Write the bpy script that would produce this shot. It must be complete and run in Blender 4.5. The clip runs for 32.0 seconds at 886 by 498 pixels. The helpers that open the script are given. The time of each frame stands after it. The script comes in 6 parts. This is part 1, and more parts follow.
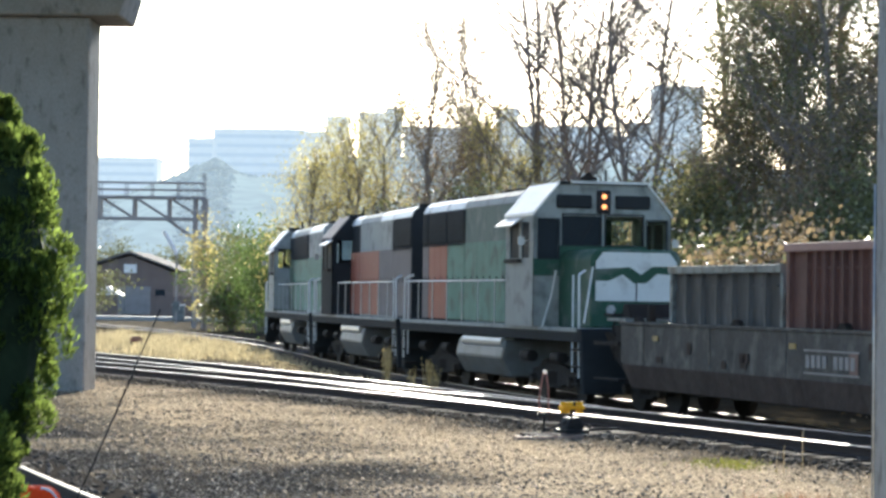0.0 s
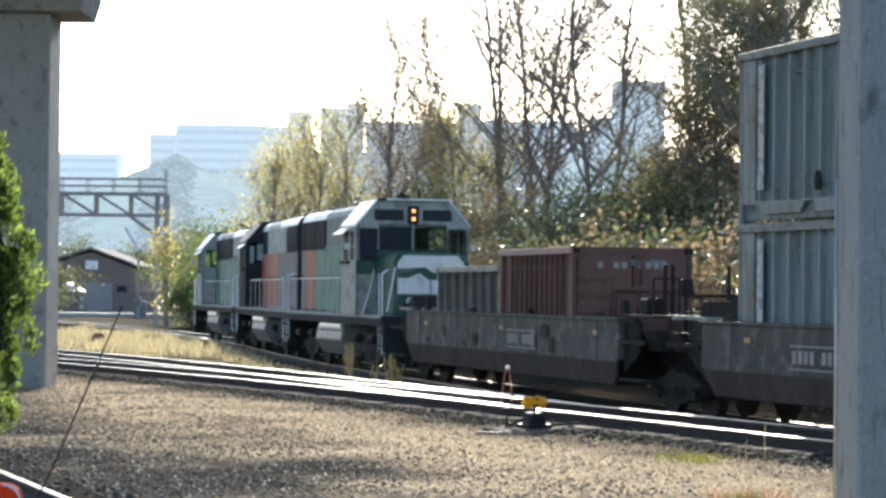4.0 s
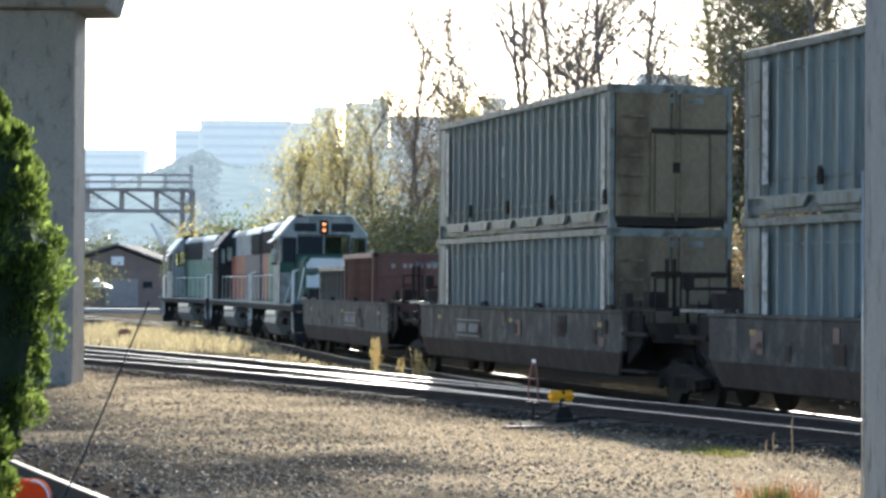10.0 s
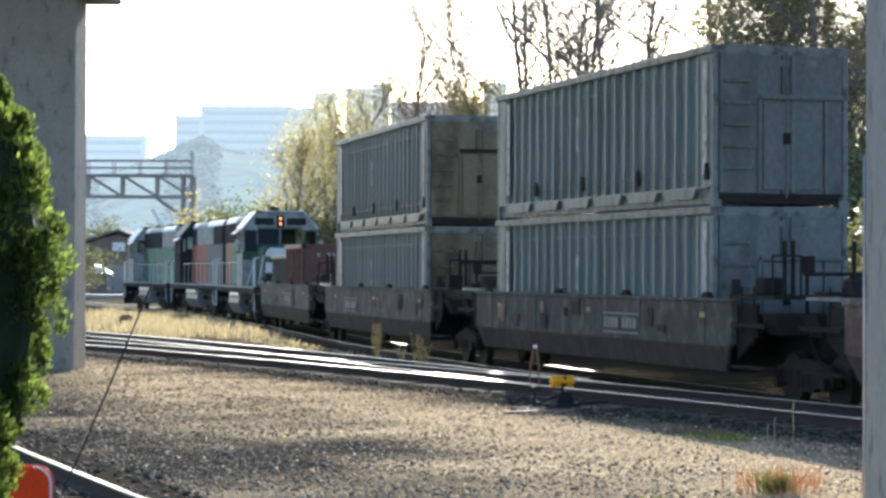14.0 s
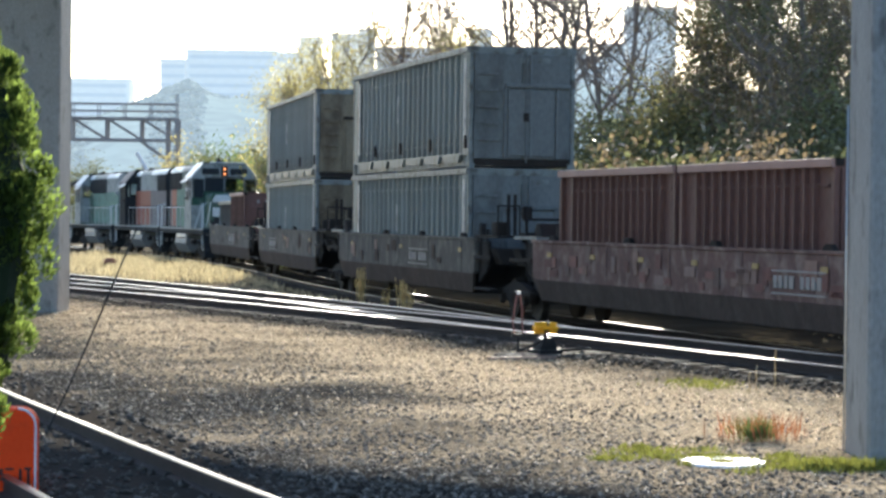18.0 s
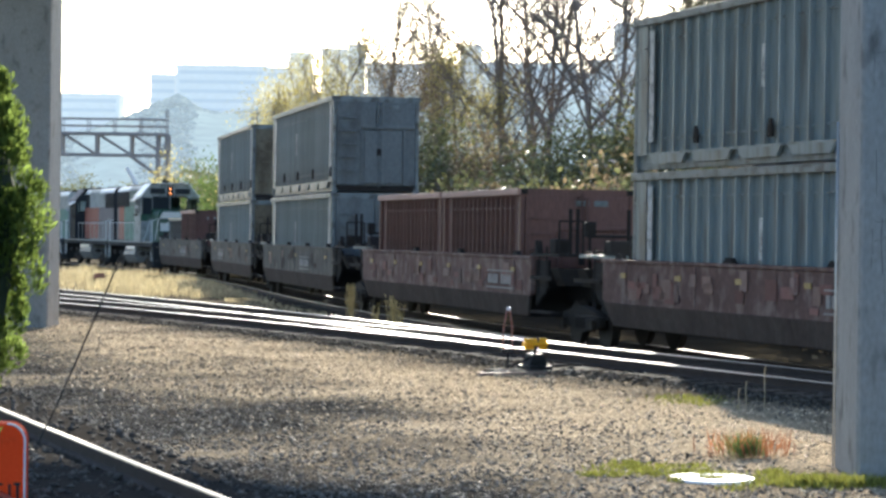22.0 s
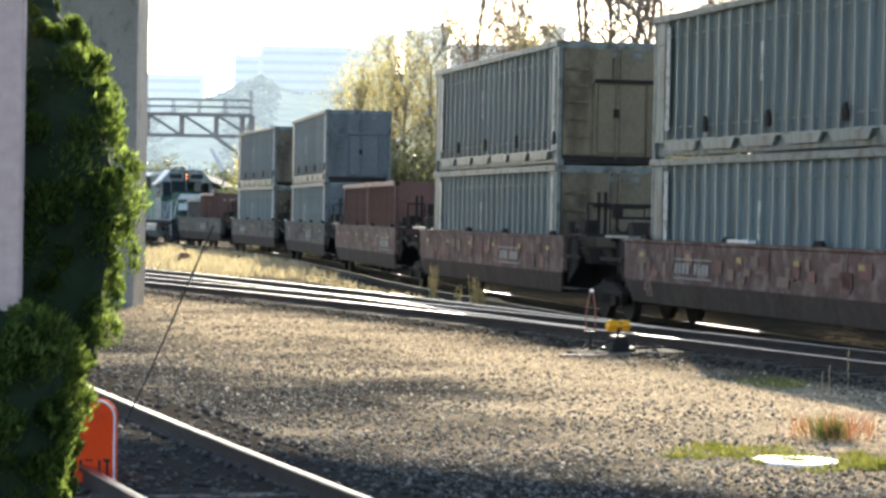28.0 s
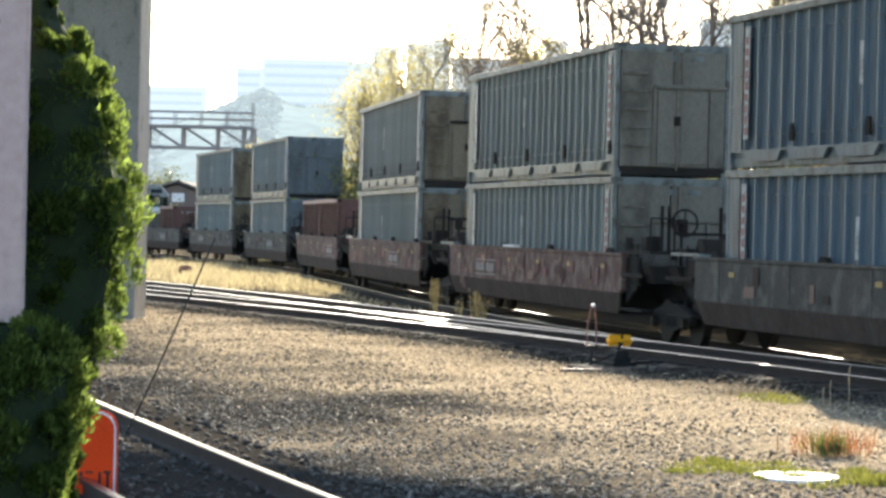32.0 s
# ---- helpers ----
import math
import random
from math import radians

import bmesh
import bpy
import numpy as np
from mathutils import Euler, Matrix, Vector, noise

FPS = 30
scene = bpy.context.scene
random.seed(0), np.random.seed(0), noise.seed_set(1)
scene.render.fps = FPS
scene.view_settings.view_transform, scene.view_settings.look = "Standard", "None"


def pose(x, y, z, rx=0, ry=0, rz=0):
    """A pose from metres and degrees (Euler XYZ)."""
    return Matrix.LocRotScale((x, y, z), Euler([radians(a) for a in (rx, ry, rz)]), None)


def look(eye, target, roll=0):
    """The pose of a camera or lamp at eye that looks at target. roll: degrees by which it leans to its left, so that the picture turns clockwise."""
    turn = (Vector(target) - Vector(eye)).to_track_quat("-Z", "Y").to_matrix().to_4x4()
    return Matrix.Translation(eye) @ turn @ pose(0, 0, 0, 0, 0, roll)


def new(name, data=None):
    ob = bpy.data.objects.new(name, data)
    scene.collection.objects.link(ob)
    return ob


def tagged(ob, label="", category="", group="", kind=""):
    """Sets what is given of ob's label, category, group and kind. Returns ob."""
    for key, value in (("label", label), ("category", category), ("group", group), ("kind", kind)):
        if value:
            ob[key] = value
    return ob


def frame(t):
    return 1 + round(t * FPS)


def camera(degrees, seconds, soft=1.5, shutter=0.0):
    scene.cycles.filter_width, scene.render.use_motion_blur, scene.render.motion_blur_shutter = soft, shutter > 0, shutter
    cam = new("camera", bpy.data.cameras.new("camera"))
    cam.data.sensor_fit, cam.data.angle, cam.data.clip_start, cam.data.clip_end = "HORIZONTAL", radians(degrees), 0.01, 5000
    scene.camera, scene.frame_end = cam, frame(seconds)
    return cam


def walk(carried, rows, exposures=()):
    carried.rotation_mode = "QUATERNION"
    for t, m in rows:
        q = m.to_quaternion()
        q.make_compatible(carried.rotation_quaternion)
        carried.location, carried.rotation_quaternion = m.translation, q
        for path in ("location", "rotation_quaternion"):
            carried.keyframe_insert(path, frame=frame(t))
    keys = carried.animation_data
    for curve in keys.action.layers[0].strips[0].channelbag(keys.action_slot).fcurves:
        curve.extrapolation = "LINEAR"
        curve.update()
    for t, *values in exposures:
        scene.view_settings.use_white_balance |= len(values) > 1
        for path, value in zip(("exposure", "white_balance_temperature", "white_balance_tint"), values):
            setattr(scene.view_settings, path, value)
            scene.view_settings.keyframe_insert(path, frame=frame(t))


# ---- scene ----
# ---- the camera's way: seconds, x, yaw, pitch, lean ----
CAM_Z = 2.2
cam = camera(21.38, 32.0, soft=3.0)
ROWS = [
    (0, 0.041, 0.300, 1.175, 0.76), (0.5, 0.041, 0.301, 1.262, 0.75), (1, 0.040, 0.039, 1.206, 0.74),
    (1.5, 0.040, -0.159, 0.894, 0.73), (2, 0.039, -0.232, 0.750, 0.74), (2.5, 0.038, -0.029, 0.437, 0.74),
    (3, 0.038, -0.339, 0.626, 0.72), (3.5, 0.037, -0.557, 1.217, 0.67), (4, 0.037, -0.625, 1.076, 0.60),
    (4.5, 0.036, -0.513, 1.076, 0.54), (6.5, 0.033, -0.119, 0.985, 0.48), (7, 0.032, -0.038, 1.067, 0.48),
    (7.5, 0.031, -0.025, 1.145, 0.49), (8, 0.030, 0.074, 1.224, 0.48), (8.5, 0.029, 0.140, 1.280, 0.45),
    (9, 0.028, 0.122, 1.282, 0.40), (9.5, 0.028, 0.049, 1.028, 0.36), (10, 0.028, -0.013, 0.932, 0.33),
    (10.5, 0.027, 0.034, 0.495, 0.31), (11, 0.027, 0.124, 0.247, 0.29), (11.5, 0.027, 0.123, -0.050, 0.28),
    (12, 0.027, 0.129, -0.201, 0.29), (12.5, 0.027, 0.132, 0.172, 0.29), (13, 0.026, 0.156, 0.493, 0.27),
    (13.5, 0.026, 0.066, 0.558, 0.24), (14, 0.026, 0.010, 0.575, 0.23), (14.5, 0.026, 0.000, 0.618, 0.23),
    (15, 0.026, 0.149, 0.172, 0.22), (15.5, 0.025, -0.221, -0.526, 0.19), (17.5, 0.025, -0.390, -0.399, 0.64),
    (18, 0.024, -0.382, -0.744, 0.69), (18.5, 0.024, -0.697, -0.470, 0.71), (19, 0.024, -0.348, -0.498, 0.70),
    (19.5, 0.024, -0.082, -0.523, 0.69), (20, 0.023, 0.066, -0.544, 0.72), (20.5, 0.023, -0.230, -0.476, 0.77),
    (21, 0.023, -0.425, -0.464, 0.80), (21.5, 0.022, -0.694, -0.470, 0.81), (22, 0.022, -0.626, -0.357, 0.80),
    (22.5, 0.021, -0.660, -0.295, 0.77), (23, 0.021, -0.628, -0.287, 0.71), (23.5, 0.021, -0.782, -0.278, 0.62),
    (24, 0.020, -0.888, -0.284, 0.53), (24.5, 0.020, -1.015, -0.379, 0.45), (25, 0.013, -1.040, -0.554, 0.39),
    (25.5, 0.007, -0.679, -0.699, 0.40), (26, 0.000, -0.000, -0.745, 0.43), (26.5, -0.001, 0.808, -0.741, 0.46),
    (28.5, -0.005, 1.359, -0.858, 1.14), (29, -0.006, 1.299, -0.703, 1.14), (29.5, -0.006, 1.357, -0.631, 1.15),
    (30, -0.007, 1.520, -0.571, 1.17), (30.5, -0.007, 1.614, -0.565, 1.21), (31, -0.008, 1.555, -0.556, 1.28),
    (31.5, -0.009, 1.360, -0.535, 1.34), (32, -0.009, 1.400, -0.507, 1.38),
]


def forward(t):
    """How far along the view the hand that holds the camera stands."""
    return float(np.interp(t, (0, 14.5, 18, 24.8, 26, 32), (0.15, 0.15, 0.08, 0.07, -0.06, -0.06)))


walk(cam, [(t, pose(x, forward(t), CAM_Z, 90 + pitch, 0, yaw) @ pose(0, 0, 0, 0, 0, lean)) for t, x, yaw, pitch, lean in ROWS],
     exposures=[(0, 1.34, 5850, 8), (23.0, 1.36, 5850, 8), (23.6, 1.28, 5950, 8), (24.5, 1.08, 6000, 8), (25.5, 1.64, 6300, 8), (29, 1.64, 6400, 8), (32, 1.66, 6450, 8)])

# ---- light ----
SUN_AZ, SUN_EL = 0.8, 21.5
world = bpy.data.worlds.new("sky")
scene.world = world
world.use_nodes = True
wn = world.node_tree.nodes
sky = wn.new("ShaderNodeTexSky")
sky.sky_type, sky.sun_disc = "NISHITA", False
sky.sun_elevation, sky.sun_rotation = radians(SUN_EL), radians(SUN_AZ)
sky.air_density, sky.dust_density, sky.ozone_density = 1.0, 1.2, 2.0
wn["Background"].inputs[1].default_value = 0.125
world.node_tree.links.new(sky.outputs[0], wn["Background"].inputs[0])
sun = new("sun", bpy.data.lights.new("sun", "SUN"))
sun.data.energy, sun.data.angle, sun.data.color = 5.0, radians(0.6), (1.0, 0.89, 0.71)
ca, sa, ce, se = math.cos(radians(SUN_AZ)), math.sin(radians(SUN_AZ)), math.cos(radians(SUN_EL)), math.sin(radians(SUN_EL))
sun.matrix_world = look((100 * sa * ce, 100 * ca * ce, 100 * se), (0, 0, 0))


# ---- materials ----
def mat(name, color, rough=0.7, metal=0.0, vary=0.25, scale=3.0, fine=40.0, bump=0.15, dirt=None, dirt_at=0.55, streak=1.0, spread=0.0,
        through_light=0.0, island=0.0, spec=0.22, gain=1.0):
    """Colour with two scales of noise, an optional second (dirt) colour, streaks along z, fine relief."""
    m = bpy.data.materials.new(name)
    m.use_nodes = True
    n, l = m.node_tree.nodes, m.node_tree.links
    b = n["Principled BSDF"]
    b.inputs["Roughness"].default_value, b.inputs["Metallic"].default_value = rough, metal
    b.inputs["Specular IOR Level"].default_value = spec
    tc, mp = n.new("ShaderNodeTexCoord"), n.new("ShaderNodeMapping")
    mp.inputs["Scale"].default_value = (1, 1, streak)
    l.new(tc.outputs["Object"], mp.inputs[0])
    big, small = n.new("ShaderNodeTexNoise"), n.new("ShaderNodeTexNoise")
    for node, s in ((big, scale), (small, fine)):
        node.inputs["Scale"].default_value, node.inputs["Detail"].default_value = s, 4
        l.new(mp.outputs[0], node.inputs[0])
    mix = n.new("ShaderNodeMixRGB")
    mix.inputs[1].default_value = (*[c * (1 - vary) for c in color], 1)
    mix.inputs[2].default_value = (*[min(1, c * (1 + vary)) for c in color], 1)
    l.new(big.outputs[0], mix.inputs[0])
    last = mix.outputs[0]
    if dirt:
        ramp, dm = n.new("ShaderNodeValToRGB"), n.new("ShaderNodeMixRGB")
        ramp.color_ramp.elements[0].position, ramp.color_ramp.elements[1].position = dirt_at - 0.08, dirt_at + 0.1
        dn = n.new("ShaderNodeTexNoise")
        dn.inputs["Scale"].default_value, dn.inputs["Detail"].default_value = scale * 1.7, 6
        l.new(mp.outputs[0], dn.inputs[0])
        l.new(dn.outputs[0], ramp.inputs[0])
        l.new(ramp.outputs[0], dm.inputs[0])
        l.new(last, dm.inputs[1])
        dm.inputs[2].default_value = (*dirt, 1)
        last = dm.outputs[0]
    if spread or island:
        hs = n.new("ShaderNodeHueSaturation")
        if island:
            src = n.new("ShaderNodeNewGeometry").outputs["Random Per Island"]
        else:
            src = n.new("ShaderNodeObjectInfo").outputs["Random"]
        mr = n.new("ShaderNodeMapRange")
        k = spread or island
        mr.inputs[3].default_value, mr.inputs[4].default_value = 1 - k, 1 + k
        l.new(src, mr.inputs[0])
        l.new(mr.outputs[0], hs.inputs["Value"])
        l.new(last, hs.inputs["Color"])
        last = hs.outputs[0]
    fm = n.new("ShaderNodeMixRGB")
    fm.blend_type, fm.inputs[0].default_value = "OVERLAY", 0.35
    l.new(last, fm.inputs[1])
    l.new(small.outputs[0], fm.inputs[2])
    l.new(fm.outputs[0], b.inputs["Base Color"])
    if bump:
        bp = n.new("ShaderNodeBump")
        bp.inputs["Strength"].default_value, bp.inputs["Distance"].default_value = bump, 0.02
        l.new(small.outputs[0], bp.inputs["Height"])
        l.new(bp.outputs[0], b.inputs["Normal"])
    if through_light:
        tl, ms = n.new("ShaderNodeBsdfTranslucent"), n.new("ShaderNodeMixShader")
        lift = n.new("ShaderNodeMixRGB")
        lift.blend_type, lift.inputs[0].default_value, lift.inputs[2].default_value = "MULTIPLY", 1.0, (gain, gain, gain * 0.8, 1)
        l.new(fm.outputs[0], lift.inputs[1])
        l.new(lift.outputs[0], tl.inputs[0])
        ms.inputs[0].default_value = through_light
        l.new(b.outputs[0], ms.inputs[1])
        l.new(tl.outputs[0], ms.inputs[2])
        l.new(ms.outputs[0], n["Material Output"].inputs[0])
    return m


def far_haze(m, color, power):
    """Adds a faint glow that stands in for haze over the far hill and skyline."""
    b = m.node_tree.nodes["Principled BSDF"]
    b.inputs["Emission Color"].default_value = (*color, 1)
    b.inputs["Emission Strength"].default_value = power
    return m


def glow(name, color, power):
    m = bpy.data.materials.new(name)
    m.use_nodes = True
    b = m.node_tree.nodes["Principled BSDF"]
    b.inputs["Base Color"].default_value = (*color, 1)
    b.inputs["Emission Color"].default_value = (*color, 1)
    b.inputs["Emission Strength"].default_value = power
    return m


def clear_glass(name):
    m = bpy.data.materials.new(name)
    m.use_nodes = True
    b = m.node_tree.nodes["Principled BSDF"]
    b.inputs["Base Color"].default_value = (0.75, 0.85, 0.82, 1)
    b.inputs["Roughness"].default_value, b.inputs["Transmission Weight"].default_value = 0.05, 1.0
    b.inputs["IOR"].default_value = 1.05
    return m


CONCRETE = mat("concrete", (0.275, 0.265, 0.25), 0.9, vary=0.22, scale=2.6, fine=26, bump=0.3, dirt=(0.12, 0.112, 0.105), dirt_at=0.64, streak=0.5)
STEEL_RAIL = mat("polished_rail", (0.28, 0.26, 0.24), 0.34, 1.0, vary=0.1, scale=5, fine=80, bump=0.05)
RUST_RAIL = mat("rusty_rail_side", (0.06, 0.045, 0.038), 0.9, 0.0, vary=0.3, scale=4)
TIE_WOOD = mat("creosoted_tie", (0.09, 0.07, 0.055), 0.95, vary=0.35, scale=2, fine=25, spread=0.3, dirt=(0.2, 0.18, 0.15), dirt_at=0.6)
SIDE_GREY = mat("container_grey_paint", (0.18, 0.212, 0.218), 0.46, 0.0, spec=0.2, vary=0.22, scale=2.2, fine=18, bump=0.06, dirt=(0.1, 0.095, 0.085), dirt_at=0.6, streak=0.1, spread=0.12)
SIDE_BLUE = mat("container_blue_grey_paint", (0.118, 0.155, 0.185), 0.46, 0.0, spec=0.2, vary=0.22, scale=2.2, fine=18, bump=0.06, dirt=(0.07, 0.08, 0.085), dirt_at=0.6, streak=0.1, spread=0.1)
END_BEIGE = mat("container_door_beige", (0.175, 0.145, 0.1), 0.6, vary=0.18, scale=0.8, fine=16, dirt=(0.085, 0.066, 0.045), dirt_at=0.56, streak=0.6, spread=0.08)
END_GREY = mat("container_door_grey", (0.185, 0.17, 0.145), 0.6, vary=0.18, scale=0.8, fine=16, dirt=(0.1, 0.09, 0.075), dirt_at=0.58, streak=0.6, spread=0.08)
END_BLUE = mat("container_door_blue_grey", (0.145, 0.157, 0.16), 0.6, vary=0.15, scale=0.8, fine=16, dirt=(0.09, 0.095, 0.095), dirt_at=0.6, streak=0.6, spread=0.08)
BOX_DARK = mat("grimy_dark_box", (0.1, 0.092, 0.085), 0.7, vary=0.3, scale=1.4, fine=14, dirt=(0.16, 0.15, 0.14), dirt_at=0.6, streak=0.3)
RAIL_GREY = mat("container_frame_grey", (0.175, 0.195, 0.195), 0.5, vary=0.3, scale=2.5, dirt=(0.09, 0.088, 0.08), dirt_at=0.56)
BOX_BROWN = mat("container_oxide_red", (0.145, 0.076, 0.063), 0.6, vary=0.2, scale=1.2, fine=20, dirt=(0.11, 0.06, 0.05), dirt_at=0.6, streak=0.3, spread=0.12)
BOX_HIGHLIGHT = mat("top_rail_highlight", (0.36, 0.22, 0.19), 0.6, vary=0.2, scale=2)
WELL_RED = mat("well_car_oxide_red", (0.15, 0.092, 0.08), 0.75, spec=0.1, vary=0.35, scale=1.6, fine=10, dirt=(0.25, 0.18, 0.155), dirt_at=0.56, streak=0.9, spread=0.12)
WELL_GREY = mat("well_car_dusty_grey", (0.105, 0.096, 0.087), 0.75, spec=0.1, vary=0.35, scale=1.6, fine=12, dirt=(0.18, 0.162, 0.142), dirt_at=0.58, streak=0.8, spread=0.12)
TANK_DULL = mat("dusty_fuel_tank", (0.19, 0.19, 0.185), 0.55, 0.1, vary=0.25, scale=1.6, dirt=(0.16, 0.15, 0.14), dirt_at=0.58)
WELL_SHADE_GRIME = mat("grime_with_shade", (0.088, 0.066, 0.056), 0.9, spec=0.05, vary=0.35, scale=2.4, fine=16, dirt=(0.1, 0.08, 0.066), dirt_at=0.58, streak=0.5)
PATCH_RUST = mat("newer_oxide_patch", (0.2, 0.1, 0.085), 0.75, vary=0.25, scale=5, spread=0.4)
DRIP_STAIN = mat("dark_drip_stain", (0.125, 0.122, 0.118), 0.95, vary=0.3, scale=5)
STENCIL = mat("faded_stencil", (0.33, 0.3, 0.28), 0.75, vary=0.3, scale=6)
STENCIL_TAN = mat("rusty_stencil", (0.25, 0.16, 0.13), 0.75, vary=0.3, scale=6)
PATCH_TAN = mat("repaint_patch_tan", (0.28, 0.19, 0.14), 0.7, vary=0.2, spread=0.3)
PATCH_FADED = mat("faded_paint_patch", (0.215, 0.145, 0.125), 0.75, vary=0.3, scale=5, spread=0.35)
PATCH_YELLOW = mat("reflector_yellow", (0.38, 0.26, 0.1), 0.5, vary=0.25)
STRIP_WHITE = mat("scuffed_white_strip", (0.5, 0.5, 0.49), 0.6, vary=0.3, scale=4, dirt=(0.25, 0.25, 0.24), dirt_at=0.55)
BAR_RED = mat("lettering_faded_red", (0.32, 0.16, 0.15), 0.6, vary=0.15)
DARK_STEEL = mat("grimy_dark_steel", (0.03, 0.026, 0.024), 0.8, 0.0, vary=0.3, scale=4, spec=0.1)
WHEEL_STEEL = mat("wheel_steel", (0.034, 0.028, 0.024), 0.7, 0.0, spec=0.1, vary=0.25, scale=6)
TANK_STEEL = mat("dusty_bright_tank", (0.45, 0.45, 0.44), 0.4, 0.4, vary=0.2, scale=2)
LOCO_GREEN = mat("locomotive_green", (0.035, 0.085, 0.055), 0.55, vary=0.2, scale=1.2, dirt=(0.13, 0.15, 0.13), dirt_at=0.6)
LOCO_PALE = mat("locomotive_pale_green", (0.15, 0.26, 0.205), 0.6, vary=0.2, scale=1.2, dirt=(0.12, 0.16, 0.135), dirt_at=0.58, spec=0.08)
# white paint; also puts sun highlights on hood edges and roof shoulders
LOCO_WHITE = mat("locomotive_white_and_highlight", (0.68, 0.69, 0.67), 0.4, vary=0.1, scale=1.5, dirt=(0.45, 0.45, 0.43), dirt_at=0.66)
LOCO_CAB = mat("locomotive_cab_grey_white", (0.32, 0.335, 0.32), 0.6, vary=0.18, scale=1.5, dirt=(0.18, 0.19, 0.18), dirt_at=0.6, spec=0.08)
LOCO_BLACK = mat("locomotive_black", (0.035, 0.038, 0.041), 0.75, vary=0.25, scale=2, spec=0.04)
LOCO_MIST = mat("locomotive_faded_grey_green", (0.13, 0.17, 0.15), 0.6, vary=0.25, scale=1.4, dirt=(0.2, 0.22, 0.2), dirt_at=0.6, spec=0.08)
LOCO_ORANGE = mat("locomotive_orange_red", (0.33, 0.11, 0.07), 0.6, vary=0.2, scale=1.4, dirt=(0.3, 0.12, 0.08), dirt_at=0.6)
LOCO_PINK = mat("locomotive_faded_grey_pink", (0.22, 0.19, 0.185), 0.65, vary=0.2, scale=1.4, spec=0.06)
CAB_GLASS = mat("dark_cab_glass", (0.03, 0.035, 0.04), 0.5, vary=0.1, bump=0, spec=0.02)
PANE = clear_glass("clear_pane")
LAMP_WARM = glow("headlight_warm", (1.0, 0.33, 0.1), 1.1)
YELLOW = mat("switch_yellow", (0.85, 0.41, 0.02), 0.5, vary=0.12, scale=9)
BLACK_IRON = mat("black_iron", (0.03, 0.03, 0.03), 0.6, 0.4, vary=0.3, scale=9)
RUST_PINK = mat("rusty_rod", (0.24, 0.12, 0.1), 0.7, vary=0.2, scale=20)
WHITE_PAINT = mat("white_paint", (0.82, 0.79, 0.78), 0.6, vary=0.05, scale=2, fine=20, bump=0.04)
RED_PAINT = mat("orange_red_paint", (0.85, 0.07, 0.015), 0.6, vary=0.1, scale=3, spec=0.04, dirt=(0.62, 0.06, 0.02), dirt_at=0.68)
GRAVEL = mat("gravel_stone", (0.6, 0.47, 0.32), 0.6, vary=0.3, scale=9, fine=60, bump=0.1, island=0.65, spec=0.2)
GREY_STONE = mat("grey_gravel_stone", (0.145, 0.124, 0.1), 0.7, vary=0.3, scale=9, fine=60, bump=0.1, island=0.8, spec=0.2)
BALLAST = mat("ballast_stone", (0.085, 0.073, 0.06), 0.85, vary=0.3, scale=9, fine=60, bump=0.1, island=0.5)
MOSS = mat("moss_and_low_grass", (0.25, 0.25, 0.06), 0.9, vary=0.35, scale=6, through_light=0.35, island=0.4)
DRY_GRASS = mat("dry_grass", (0.47, 0.39, 0.27), 0.9, vary=0.25, scale=5, through_light=0.45, island=0.35)
REED = mat("pale_reed_plume", (0.6, 0.46, 0.24), 0.9, vary=0.2, scale=5, through_light=0.45, island=0.3)
WEED_RED = mat("reddish_weed", (0.36, 0.15, 0.08), 0.9, vary=0.3, scale=5, through_light=0.4, island=0.4)
BARK = mat("grey_bark", (0.24, 0.2, 0.175), 0.95, vary=0.3, scale=2, fine=12, bump=0.4)
LEAF_YELLOW = mat("autumn_leaf_yellow", (0.46, 0.39, 0.17), 0.4, spec=0.5, vary=0.3, scale=0.6, through_light=0.6, island=0.5)
LEAF_BROWN = mat("autumn_leaf_brown", (0.27, 0.2, 0.13), 0.4, spec=0.5, vary=0.3, scale=0.6, through_light=0.42, island=0.5)
LEAF_OLIVE = mat("late_leaf_olive", (0.17, 0.17, 0.08), 0.4, spec=0.5, vary=0.35, scale=0.5, through_light=0.42, island=0.5)
LEAF_GREEN = mat("green_leaf", (0.13, 0.18, 0.06), 0.8, vary=0.3, scale=0.6, through_light=0.4, island=0.4)
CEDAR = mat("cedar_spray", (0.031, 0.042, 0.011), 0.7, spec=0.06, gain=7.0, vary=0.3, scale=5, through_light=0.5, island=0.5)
CEDAR_CORE = mat("cedar_inner_shade", (0.02, 0.03, 0.012), 0.95, vary=0.4, scale=12)
# far hill, trees and buildings: haze is put in as emission
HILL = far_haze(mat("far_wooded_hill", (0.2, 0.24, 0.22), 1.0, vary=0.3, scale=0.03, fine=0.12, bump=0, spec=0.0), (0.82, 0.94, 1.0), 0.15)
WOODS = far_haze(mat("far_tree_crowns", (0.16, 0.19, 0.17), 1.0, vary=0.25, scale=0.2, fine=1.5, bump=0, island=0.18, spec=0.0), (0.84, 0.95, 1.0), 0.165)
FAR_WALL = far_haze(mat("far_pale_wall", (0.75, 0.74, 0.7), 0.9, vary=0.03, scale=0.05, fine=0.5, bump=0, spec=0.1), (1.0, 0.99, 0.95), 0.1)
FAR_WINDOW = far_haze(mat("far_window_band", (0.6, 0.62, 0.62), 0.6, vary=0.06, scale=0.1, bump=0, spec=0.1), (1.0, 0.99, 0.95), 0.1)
BED = mat("dark_ballast_bed", (0.046, 0.04, 0.033), 1.0, vary=0.35, scale=3, fine=34, bump=0.6, spec=0.0)
